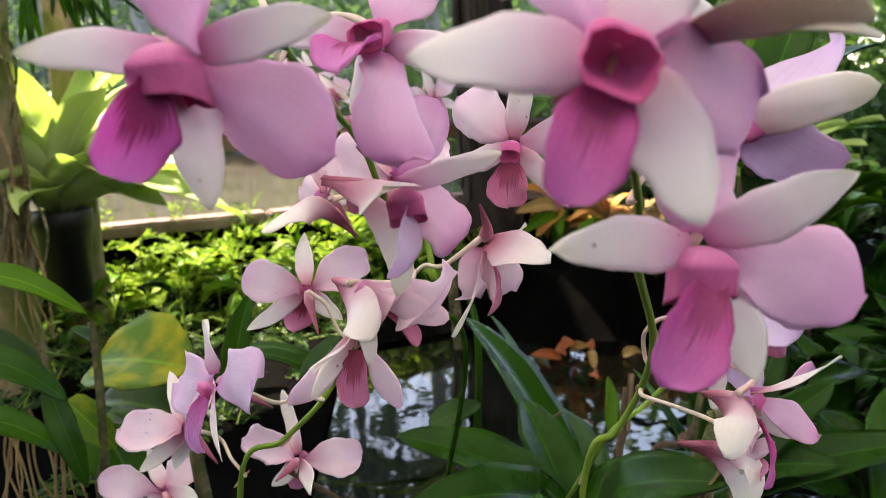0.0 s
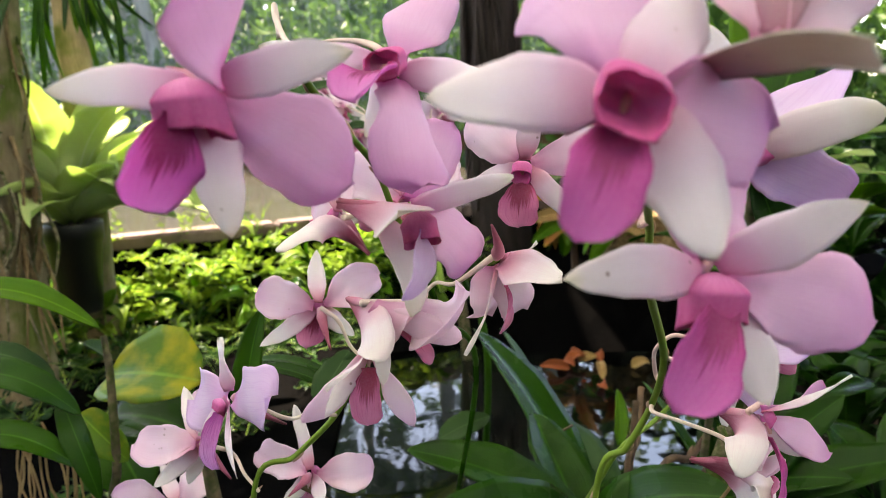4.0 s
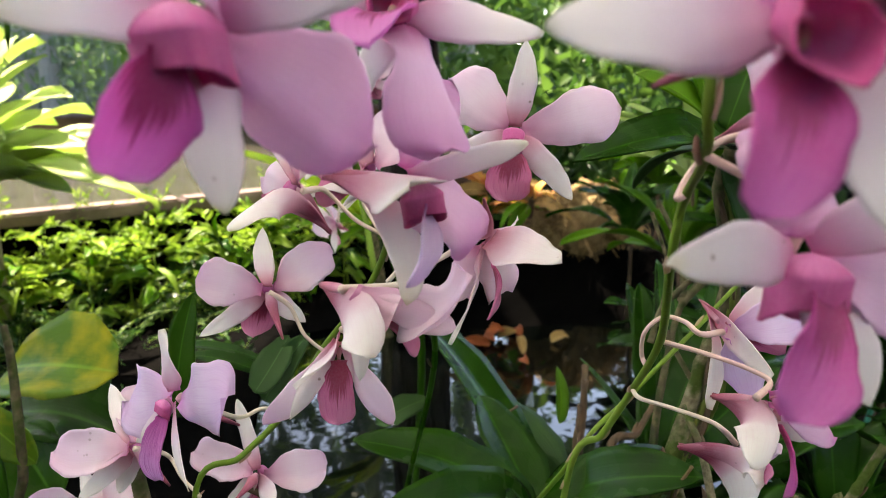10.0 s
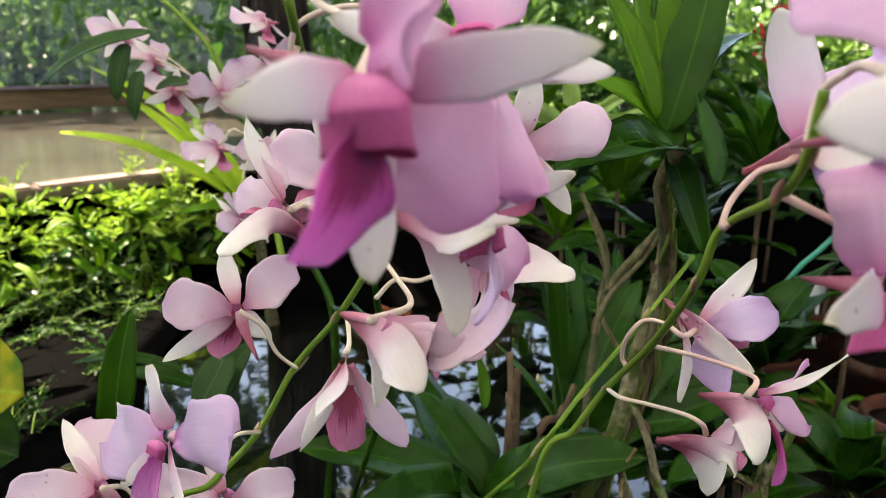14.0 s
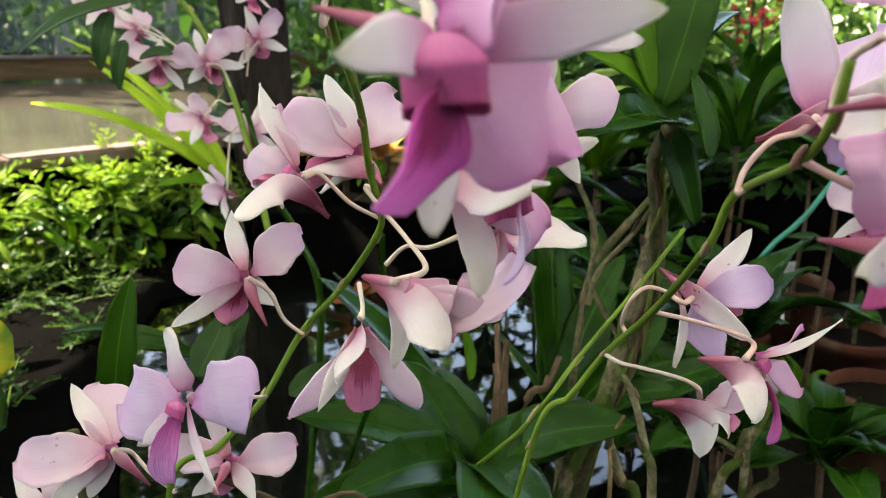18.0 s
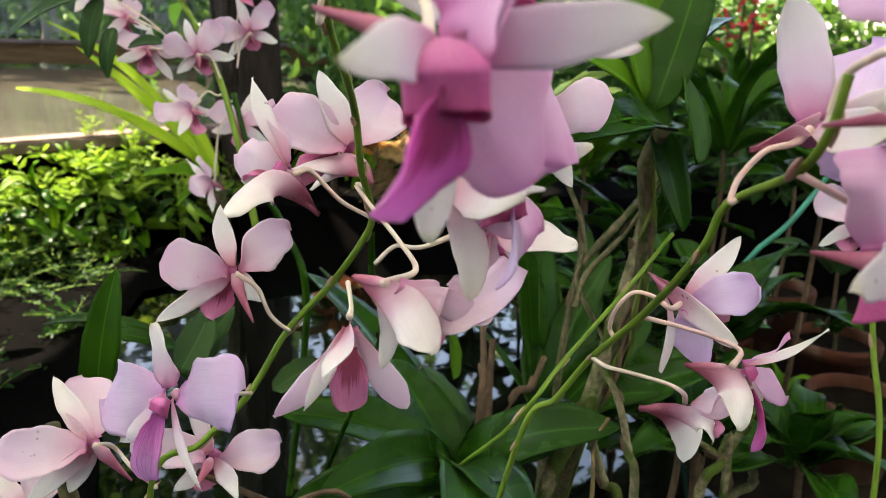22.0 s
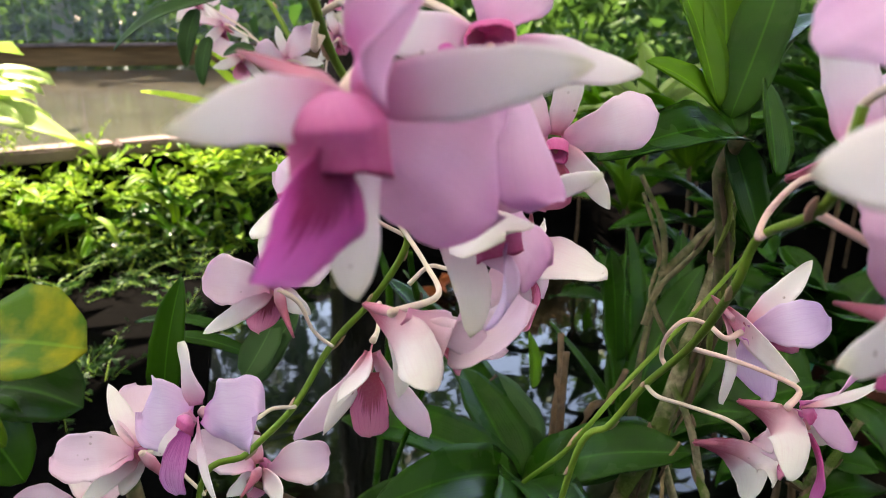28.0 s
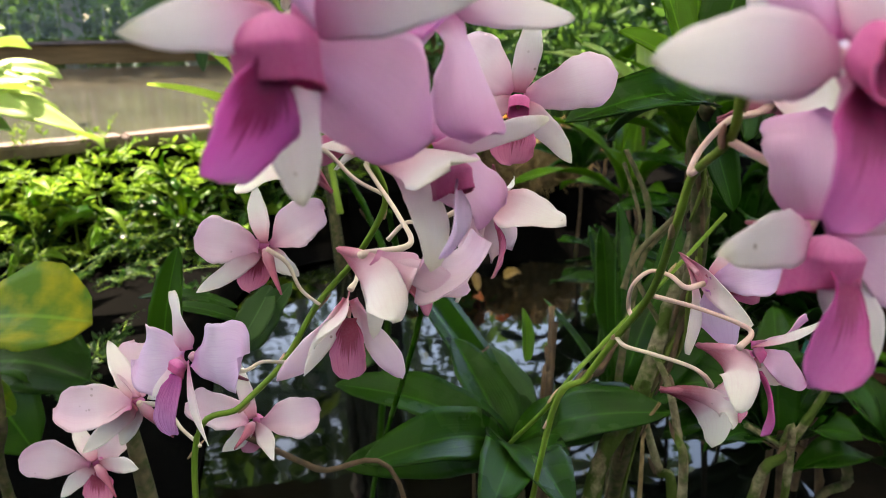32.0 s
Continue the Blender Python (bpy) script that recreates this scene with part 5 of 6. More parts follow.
stalk("flower_stalk", [(0.05, 0.45, 0.1), (0.05, 0.45, 0.3), (0.0619, 0.3345, 0.4384), (0.089, 0.3433, 0.4611), (0.1258, 0.3512, 0.4921), (0.1554, 0.3597, 0.5166)], [0.0013, 0.0010], M_STALK, "thin bare green stalk among the leaves")
stalk("flower_stalk", [(-0.02, 0.5, 0.1), (-0.02, 0.46, 0.3), (0.0046, 0.3643, 0.4754), (-0.0086, 0.3261, 0.5166), (-0.0145, 0.3028, 0.5419)], [0.0016, 0.0013], M_LEAF_MID, "dark green stalk behind the near spray")
orchid((-0.0424, 0.1417, 0.6107), (0.31, -0.95, 0.05), 30, "mauve and white orchid blossom with a magenta lip",
       {"dorsal": (28.1, -9.5, 4.6), "sepal_l": (-18.7, -20.6, -0.1), "sepal_r": (0, 6.2, -28.3), "petal_l": (8.5, -23.5, 21.9), "petal_r": (23, 15.6, -19), "lip": (-11.6, -6.3, -20.9), "spur": (-14.5, 20.1, 5.6)}, lip_face=(0.70, -0.68, 0.20), mouth=0.2, tube_way=(0.12, 0.16, -1), tube_face=(-0.30, -0.95, 0), tube_at=(-3.0, -4.0, 1.6), widths=(0.66, 0.36, 0.50), hood=1.06, group="flowers of the near spray", scale={"sepal_r": 1.05, "petal_l": 1.25, "sepal_l": 0.80, "dorsal": 0.90}, normals={"petal_l": (0.75, -0.65, 0.1)}, starts={"petal_l": (1, 6, 2)}, lift=0.0, pedicel=[(-0.0345, 0.1805, 0.6191), (-0.0406, 0.1999, 0.6247), (-0.046, 0.2143, 0.632), (-0.0476, 0.2214, 0.6363)])
orchid((-0.0131, 0.1884, 0.6161), (-0.29, -0.91, 0.29), 30, "mauve orchid blossom half hidden behind its neighbour",
       {"petal_r": (6.6, -14.6, -27.9), "dorsal": (29, -2.7, -5.7), "sepal_l": (-29.1, -8.5, 5.4), "sepal_r": (-9.2, 21.2, -16.7), "petal_l": (12.8, 18.8, 21.8), "lip": (-5.8, -21.9, -7.9)}, mouth=0.15, group="flowers of the near spray", hood=0.85, scale={"petal_r": 1.25}, normals={"petal_r": (0.7, -0.7, 0.1)}, pedicel=[(-0.0197, 0.2099, 0.6233), (-0.0328, 0.2196, 0.6256), (-0.0431, 0.2236, 0.6221), (-0.0451, 0.2262, 0.6145)])
orchid((-0.0127, 0.2068, 0.579), (0.11, -0.92, -0.37), 28, "nodding mauve and white orchid blossom seen from its side",
       {"sepal_l": (0.2, -28.5, 3.0), "spur": (-18.4, -3, 3.8), "dorsal": (29, -3.1, 8.6), "petal_r": (18.5, 2.5, -14.5), "petal_l": (12.7, 12.8, 23.2), "sepal_r": (-0.2, 0, -29.5), "lip": (-0.8, -17.5, -20.5)}, group="flowers of the near spray", chinned=True, lip=M_PETAL_LILAC, widths=(0.56, 0.50, 0.34), lip_face=(1, -0.4, 0.2), hood=0.95, tube_way=(0.15, 0.05, -1), tube_face=(0.1, -1, 0), tube_at=(3.0, -7.0, 1.5), lift=0.0, scale={"sepal_r": 0.55, "dorsal": 0.62, "petal_r": 1.3, "lip": 1.15, "sepal_l": 1.05}, normals={"sepal_l": (-0.4, -0.35, 0.85), "petal_r": (0.82, -0.48, 0.32)})
orchid((0.0228, 0.2566, 0.5867), (-0.18, -0.98, 0), 27, "open pale pink orchid blossom with a crimson throat",
       {"dorsal": (3.6, -2.4, 26.8), "petal_r": (36.1, 10.9, 6.4), "petal_l": (-17, 15.5, 16.6), "sepal_r": (18.2, 1.1, -20.8), "sepal_l": (-18.6, 15.6, -8.4), "lip": (-1.5, 2.4, -20.8)}, petal=M_PETAL_PALE, sepal=M_SEPAL_PINK, lip=M_LIP_PALE, mouth=0.4, hood=0.66, lift=0.08)
orchid((-0.0461, 0.2895, 0.5686), (-0.74, 0.66, 0.13), 27, "pale pink orchid blossom seen from behind",
       {"spur": (11, 3.5, -16.5), "petal_r": (-1.1, 21.9, 17.9), "petal_l": (-13, 25.1, 1.9), "sepal_l": (-19.8, -17.5, -10.1), "dorsal": (-7.9, 13.5, 28.4), "lip": (-10.5, 18.4, -4.2), "sepal_r": (-12.3, 21.5, -6.6)}, petal=M_PETAL_PALE, sepal=M_SEPAL_PINK, lip=M_LIP_PALE, pedicel=[(-0.0366, 0.2976, 0.5666), (-0.0267, 0.2978, 0.556), (-0.0173, 0.2974, 0.5502)], chinned=True, widths=(0.58, 0.40, 0.4), hood=0.5)
orchid((-0.0204, 0.3083, 0.5725), (-0.17, 0.98, 0.12), 28, "pale pink orchid blossom seen from behind the stalk",
       {"petal_l": (-25.7, 4.2, 14.4), "dorsal": (-10.4, 3.1, 26.4), "petal_r": (17, 15.9, 18), "sepal_l": (-25.4, 1.1, -9.4), "spur": (3.3, -18.4, -9.5), "sepal_r": (-12.5, 15.4, -17.7), "lip": (-19.7, 0.2, -12.2)}, petal=M_PETAL_PALE, sepal=M_SEPAL_PINK, lip=M_LIP_PALE, chinned=True, widths=(0.72, 0.42, 0.4), hood=0.5)
orchid((-0.063, 0.325, 0.5248), (-0.33, 0.94, -0.06), 27, "star-shaped pale pink orchid blossom seen from behind",
       {"dorsal": (-1.8, 14.8, 22.4), "petal_l": (-24.3, -10.5, 8.6), "petal_r": (24.9, 20.7, 9), "sepal_l": (-27.7, 1.3, -17.4), "sepal_r": (12.4, 13.6, -17.9), "lip": (-7.3, 4, -19.9), "spur": (6.3, -12.1, -16.4)}, petal=M_PETAL_PALE, sepal=M_SEPAL_PINK, lip=M_LIP_PALE, pedicel=[(-0.0542, 0.322, 0.5185), (-0.0496, 0.3216, 0.5073), (-0.0434, 0.3219, 0.5006)], hood=0.6)
orchid((-0.0256, 0.2257, 0.5482), (0.94, -0.26, -0.24), 27, "white and pink orchid blossom in profile with a red spur",
       {"spur": (-10.1, 10.9, 0.3), "sepal_l": (2.1, -21.6, -10.3), "sepal_r": (-0.7, 16, -30.7), "petal_r": (27.9, -15.4, 7.8), "petal_l": (26.3, -1.8, -10.5), "lip": (16.1, 10.5, -21.9), "dorsal": (22.4, 10.6, -6.6)}, petal=M_PETAL_PALE, sepal=M_SEPAL_PINK, lip=M_LIP_PALE, pedicel=[(-0.0126, 0.2534, 0.5434), (-0.0143, 0.2666, 0.5491), (-0.0198, 0.2817, 0.5574), (-0.0231, 0.2878, 0.5631)], chinned=True, widths=(0.46, 0.38, 0.4), hood=0.5, lift=-0.3, scale={"sepal_r": 0.5, "dorsal": 0.4, "petal_l": 0.7, "lip": 0.6, "petal_r": 1.45}, vias={"petal_r": (-0.0053, 0.2236, 0.5327)})
orchid((0.015, 0.2568, 0.5538), (0.72, -0.29, -0.63), 25, "white and pink orchid blossom drooping behind the spray",
       {"spur": (-3.8, -16.1, 15.8), "sepal_r": (17.4, -20.8, -1.7), "dorsal": (14.3, 28.6, 2.2), "petal_r": (7, 10.7, -18.6), "sepal_l": (-13.9, -8.4, -29.2), "petal_l": (-6.4, 14.2, -21.1), "lip": (-2, -6.5, -22.7)}, petal=M_PETAL_PALE, sepal=M_SEPAL_PINK, lip=M_LIP_PALE, pedicel=[(-0.0019, 0.2792, 0.5428), (-0.0096, 0.2878, 0.5412), (-0.0163, 0.2902, 0.5345)], hood=0.4, lift=-0.3, widths=(0.80, 0.46, 0.4), scale={"sepal_l": 0.55, "dorsal": 0.75, "petal_l": 1.1, "lip": 0.8, "sepal_r": 1.6})
orchid((-0.0321, 0.2581, 0.5251), (-0.16, -0.86, -0.49), 28, "hanging pink orchid blossom half closed",
       {"petal_l": (-24.5, -6.3, -23.9), "sepal_l": (-12.2, -22.8, -6.2), "lip": (-1.5, -4.0, -26.5), "petal_r": (15.2, -11.5, -24.4), "sepal_r": (11.6, -1.4, -23.9), "dorsal": (-16, -9.1, -21.6)}, petal=M_PETAL_PALE, sepal=M_SEPAL_PINK, lip=M_LIP_PALE, pedicel=[(-0.029, 0.2704, 0.5274), (-0.0272, 0.2839, 0.5307)], widths=(0.34, 0.44, 0.46), mouth=0.1, hood=0.25, scale={"sepal_r": 0.6, "dorsal": 0.6})
orchid((-0.0866, 0.2628, 0.5076), (-0.69, -0.69, 0.21), 27, "lilac and white orchid blossom with a veined purple lip",
       {"dorsal": (-2.1, 6.8, 20.4), "petal_l": (-18.3, 18.2, -7.5), "petal_r": (20.6, -12.9, 4.3), "sepal_l": (-14.4, 9.6, -18.9), "lip": (-6.7, 1, -28.4), "sepal_r": (8.2, -19.5, -22.2), "spur": (18.4, 12, -16.2)}, petal=M_PETAL_LILAC, sepal=M_SEPAL, lip=M_LIP_VEINED, pedicel=[(-0.0735, 0.2966, 0.485), (-0.066, 0.3077, 0.4829), (-0.0591, 0.3199, 0.4765)], widths=(0.86, 0.32, 0.5), hood=0.58, mouth=0.05, lift=-0.05, lip_face=(-0.45, -0.85, 0.25), scale={"dorsal": 1.3, "sepal_r": 0.4, "lip": 0.8})
orchid((-0.1139, 0.3069, 0.4709), (-0.33, 0.89, -0.3), 27, "pale pink orchid blossom low on the spray",
       {"dorsal": (-13.2, 20.8, 18.1), "petal_l": (-32, 6, -2), "petal_r": (-4.5, 25.7, 14.6), "sepal_l": (-23.4, 1, -19.9), "sepal_r": (-10.7, 7.5, -22.1), "spur": (11.2, 0.3, -16.9), "lip": (-13.7, 7.9, -14.7)}, petal=M_PETAL_PALE, sepal=M_SEPAL_PINK, lip=M_LIP_PALE, pedicel=[(-0.1109, 0.3355, 0.4532), (-0.1035, 0.3278, 0.4462), (-0.0959, 0.3216, 0.4413)], hood=0.5)
orchid((-0.1508, 0.363, 0.4134), (-0.16, 0.97, -0.17), 27, "pale pink orchid blossom at the foot of the spray",
       {"petal_l": (-30.6, -7.5, 9.9), "dorsal": (-12.7, 13.2, 17.9), "sepal_l": (-19.1, 1.6, -17.1), "petal_r": (5.9, 26.9, 6.7), "sepal_r": (21.6, -13.5, 2.9), "lip": (-0.9, -5.3, -20.9), "spur": (10.2, -14.3, -10)}, petal=M_PETAL_PALE, sepal=M_SEPAL_PINK, lip=M_LIP_PALE, hood=0.5)
orchid((-0.0737, 0.3371, 0.4415), (0.37, 0.91, -0.18), 26, "pale pink orchid blossom behind the lower stalk",
       {"petal_r": (28.1, 5.1, -0.9), "dorsal": (-8.9, 10.1, 29.8), "sepal_r": (8.1, -22.2, -7.2), "petal_l": (-31.4, 19.1, 2.9), "sepal_l": (-16.5, 6.1, -17.3), "lip": (-7.9, 6, -18.3), "spur": (-8.1, -17.6, -2.7)}, petal=M_PETAL_PALE, sepal=M_SEPAL_PINK, lip=M_LIP_PALE, hood=0.5)
orchid((0.027, 0.1113, 0.6064), (0.08, -0.97, 0.23), 30, "large mauve and white orchid blossom with a crimson throat",
       {"sepal_l": (-28.3, -2.2, 0.1), "lip": (-9.1, -10.9, -19.5), "petal_r": (26, 16.2, -7.3), "sepal_r": (10.1, -8.3, -23.1), "dorsal": (15.5, 17.9, 15.9), "petal_l": (-3.5, 21.7, 22.5), "spur": (-5, 29.2, -6.6)}, lip=M_LIP_DEEP, mouth=0.55, widths=(0.66, 0.44, 0.42), pedicel=[(0.0358, 0.1406, 0.6113), (0.0377, 0.1483, 0.61), (0.0382, 0.1536, 0.6065), (0.0373, 0.1543, 0.6002), (0.0359, 0.1526, 0.5968)], group="flowers of the second spray", hood=0.92, scale={"sepal_r": 1.15, "sepal_l": 0.95}, lift=0.0)
orchid((0.0474, 0.1139, 0.6117), (0.25, 0.85, 0.46), 28, "pale pink orchid blossom seen from behind above its neighbour",
       {"spur": (-10.7, 17.6, -4), "sepal_l": (0.9, -26.5, -2.1), "dorsal": (6.5, 4.3, 25.4), "petal_l": (-2.7, 16.1, 24.4), "petal_r": (23, 8.2, 16.3), "sepal_r": (23.3, 12.4, -3.6), "lip": (15.4, 11.7, 11.3)}, petal=M_PETAL_PALE, sepal=M_SEPAL_BROWN, lip=M_LIP_PALE, hood=0.4, chinned=True, widths=(0.5, 0.36, 0.36), group="flowers of the second spray", scale={"sepal_r": 0.5})
orchid((0.0496, 0.1446, 0.5725), (0.14, -0.98, 0.13), 30, "mauve and white orchid blossom with a magenta lip",
       {"sepal_l": (-29.9, -18, 3.5), "dorsal": (23.1, -10.5, 13.7), "petal_r": (29.9, -1.4, -9.8), "petal_l": (3, 11.5, 21), "sepal_r": (8.6, -7.2, -24), "lip": (-11.4, -18, -20.4), "spur": (-5.1, 16.4, -1.5)}, pedicel=[(0.0535, 0.1512, 0.5781), (0.049, 0.157, 0.5818), (0.0409, 0.1636, 0.587)], red=True, lip=M_LIP_DEEP, group="flowers of the second spray", widths=(0.66, 0.38, 0.50), hood=1.06, mouth=0.14, tube_way=(-0.10, 0.0, -1), scale={"petal_l": 0.9, "sepal_r": 1.1}, lift=0.0)
orchid((0.0712, 0.1915, 0.5919), (0.89, 0.45, -0.08), 28, "lilac and white orchid blossom seen from behind",
       {"spur": (-15.9, 4, -5.7), "dorsal": (-8, 5.5, 31.6), "petal_r": (30.1, 16.2, 20.2), "petal_l": (26.8, 1, -12), "sepal_r": (27.1, -14.6, 8.9), "sepal_l": (-5.2, -25.8, 3.6), "lip": (18.7, 11.5, 4.4)}, pedicel=[(0.0622, 0.1887, 0.5891), (0.0555, 0.1903, 0.5871), (0.0498, 0.1914, 0.5806), (0.046, 0.1888, 0.5756)], red=True, petal=M_PETAL_LILAC, sepal=M_SEPAL, group="flowers of the second spray", chinned=True, scale={"dorsal": 1.7})
orchid((0.1009, 0.2732, 0.5151), (0.85, 0.52, -0.1), 26, "pale lilac orchid blossom seen from behind",
       {"dorsal": (20.6, -2.2, 25.4), "petal_r": (16.2, -20.2, 11.8), "sepal_l": (-1.5, 7.2, -32.5), "sepal_r": (-1.5, -33.2, -3.2), "spur": (1.1, 26.1, 3.6), "petal_l": (7.7, -2.1, -26.1), "lip": (18.9, -3.7, -7.9)}, petal=M_PETAL_LILAC, sepal=M_SEPAL_PINK, lip=M_LIP_PALE, group="flowers of the second spray", pedicel=[(0.0845, 0.2592, 0.5194), (0.0813, 0.2654, 0.522), (0.0756, 0.2696, 0.5226), (0.0696, 0.2701, 0.5174), (0.0711, 0.2764, 0.507)], chinned=True, red=True, hood=0.5, widths=(0.62, 0.40, 0.4))
orchid((0.0916, 0.2271, 0.509), (0.93, -0.35, -0.15), 26, "white and purple orchid blossom in profile",
       {"spur": (-9.5, 17.8, -5), "sepal_l": (-13.2, -15.5, -11.6), "dorsal": (21.2, -11.1, 16.1), "petal_l": (20.6, 3.6, 7.8), "lip": (2.9, -6.3, -27.2), "petal_r": (22.8, 3.9, -14.5), "sepal_r": (16.3, 7.1, -17.1)}, petal=M_PETAL, sepal=M_SEPAL_PINK, lip=M_LIP_DEEP, group="flowers of the second spray", pedicel=[(0.0941, 0.2322, 0.5126), (0.0906, 0.2362, 0.5151), (0.0816, 0.2464, 0.5171), (0.0689, 0.2532, 0.5199)], red=True, chinned=True, widths=(0.42, 0.42, 0.3), hood=0.5, scale={"dorsal": 0.45, "sepal_r": 0.6, "petal_l": 0.8})
orchid((0.1059, 0.2669, 0.473), (0.79, -0.3, -0.54), 24, "small white and pink orchid blossom in profile",
       {"spur": (-24.1, 1.4, 2.5), "sepal_l": (0, 1.9, -25.4), "sepal_r": (-7, -21.6, -2.1), "petal_l": (-3.7, -19.4, 15.7), "petal_r": (-1, -23, 10.2), "dorsal": (2.2, -14.8, 17.2), "lip": (-1.5, -19.1, -0.8)}, petal=M_PETAL_PALE, sepal=M_SEPAL_PINK, lip=M_LIP_PALE, group="flowers of the second spray", pedicel=[(0.0942, 0.2588, 0.4846), (0.0902, 0.263, 0.487), (0.0784, 0.27, 0.4899), (0.0704, 0.2752, 0.4914), (0.0732, 0.291, 0.488)], chinned=True, widths=(0.36, 0.5, 0.4), hood=0.3, scale={"sepal_r": 0.6, "dorsal": 0.4, "lip": 0.7})

stalk("flower_stalk", [((0.3351, 0.3634, 0.3223)[0], (0.3351, 0.3634, 0.3223)[1], 0.0), (0.3351, 0.3634, 0.3223), (0.3334, 0.3836, 0.4256), (0.3297, 0.3953, 0.4792), (0.3238, 0.4, 0.4999)], [0.002, 0.0015], M_STALK, "thin green stalk beside the pots")

# ---- second orchid behind the near spray ----
far_stem = stalk("flower_stalk", [(-0.0223, 0.6921, 0.4448), (-0.0338, 0.7195, 0.5245), (-0.0474, 0.7406, 0.5807), (-0.0706, 0.7635, 0.6323), (-0.1044, 0.7856, 0.6698)], [0.003, 0.002], M_STALK, "green stalk of the spray further back")
stalk("flower_stalk", [(0.0, 0.75, 0.12), (0.0163, 0.6797, 0.372), (0.002, 0.6943, 0.4422), (-0.0186, 0.7034, 0.487), (-0.0333, 0.729, 0.5573)], [0.0035, 0.003, 0.0022], M_LEAF_MID, "green stalk of the spray further back")
for k, (c, face, dorsal) in enumerate((
    ((-0.1159, 0.7739, 0.6173), (-0.5, 0.5, -0.4), (-0.2, 0.1, 1)), ((-0.0997, 0.7608, 0.591), (-0.3, 0.7, -0.5), (0.2, 0.3, 1)),
    ((-0.0599, 0.7363, 0.5895), (0.3, 0.8, 0.1), (-0.3, 0.0, 1)), ((-0.0173, 0.7387, 0.6079), (-0.2, 0.9, 0.2), (-0.4, 0.1, 1)),
    ((-0.0684, 0.7361, 0.5423), (-0.4, 0.6, -0.6), (-0.6, 0.1, 1)), ((-0.0566, 0.7251, 0.4812), (-0.8, 0.3, -0.4), (-1, 0.1, 0.3)),
    ((-0.0279, 0.7301, 0.5303), (0.3, 0.8, -0.3), (0.2, 0.1, 1)), ((-0.1405, 0.7991, 0.6383), (-0.4, 0.5, -0.3), (0, 0, 1)),
    ((-0.0193, 0.7451, 0.647), (-0.4, 0.3, -0.6), (0.1, 0, 1)), ((0.3224, 0.3991, 0.5027), (0.2, 0.9, -0.2), (0.1, 0.0, 1)))):
    fv = unit(np.array(face, float))
    d = np.array(dorsal, float)
    d = unit(d - fv * (d @ fv))
    s = np.cross(fv, d)
    reach = {}
    for key, an, r in (("dorsal", 0, 29), ("sepal_l", 122, 30), ("sepal_r", -118, 28), ("petal_l", 58, 31), ("petal_r", -62, 32), ("lip", 180, 20)):
        a = radians(an + 9 * math.sin(3 * k + r))
        reach[key] = tuple(r * (math.cos(a) * d + math.sin(a) * s + 0.18 * fv * (1 if key != "lip" else 2)))
    reach["spur"] = tuple(-9 * fv - 12 * d)
    stem_end = np.array((-0.0352, 0.731, 0.562)) if k < 9 else np.array(c) + np.array((0.02, 0.02, -0.03))
    mid_p = np.array(c) * 0.6 + stem_end * 0.4 + np.array((0, 0, 0.008))
    orchid(c, fv, 31, "small pale pink orchid blossom on the spray further back", reach, M_PETAL_PALE, M_SEPAL_PINK, M_LIP_PALE, group="flowers of the far spray", pedicel=[tuple(mid_p), tuple(np.array(c) * 0.35 + stem_end * 0.65)])

lit_at = (-0.0261, 1.3706, 0.3689)
lit = thing("strap_leaf_plant", lit_at, "strap-leaved plant leaning over the pond wall, sunlight put into its colour", "plant")
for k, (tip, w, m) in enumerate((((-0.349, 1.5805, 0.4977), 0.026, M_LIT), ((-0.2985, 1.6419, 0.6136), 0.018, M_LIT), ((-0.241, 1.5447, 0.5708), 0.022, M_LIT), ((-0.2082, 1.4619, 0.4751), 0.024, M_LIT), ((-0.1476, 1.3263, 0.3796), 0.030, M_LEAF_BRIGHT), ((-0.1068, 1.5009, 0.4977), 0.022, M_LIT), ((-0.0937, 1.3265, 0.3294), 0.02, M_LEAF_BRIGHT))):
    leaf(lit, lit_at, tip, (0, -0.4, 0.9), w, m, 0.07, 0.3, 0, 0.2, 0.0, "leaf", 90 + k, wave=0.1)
v, f, uv = tube([(0, 0, 0), (0.01, 0.01, -0.1), (0.02, 0.03, 0.13 - lit_at[2])], [0.008, 0.01, 0.012], 10, 5)
part("stem", made("stem", v, f, uv), M_CANE, lit)
blue = thing("dark_leaf_plant", (-0.1143, 0.7415, 0.6576), "long dusky green leaves of the spray further back", "plant")
for k, (base, tip, w) in enumerate((((-0.1115, 0.7354, 0.64), (-0.2051, 0.7538, 0.5981), 0.016), ((-0.1318, 0.7395, 0.6312), (-0.1437, 0.7297, 0.5849), 0.016), ((-0.1229, 0.73, 0.6091), (-0.1307, 0.7209, 0.5695), 0.013), ((-0.0873, 0.7368, 0.5976), (-0.1146, 0.7444, 0.5931), 0.013))):
    leaf(blue, base, tip, (0, -0.6, 0.8), w, M_LEAF_GREY, 0.12, 0.2, 0, 0.2, 0.0, "leaf", 120 + k)

# broad-leaved creepers among the ferns, and thin roots hanging at the pond edge
rng = np.random.RandomState(64)
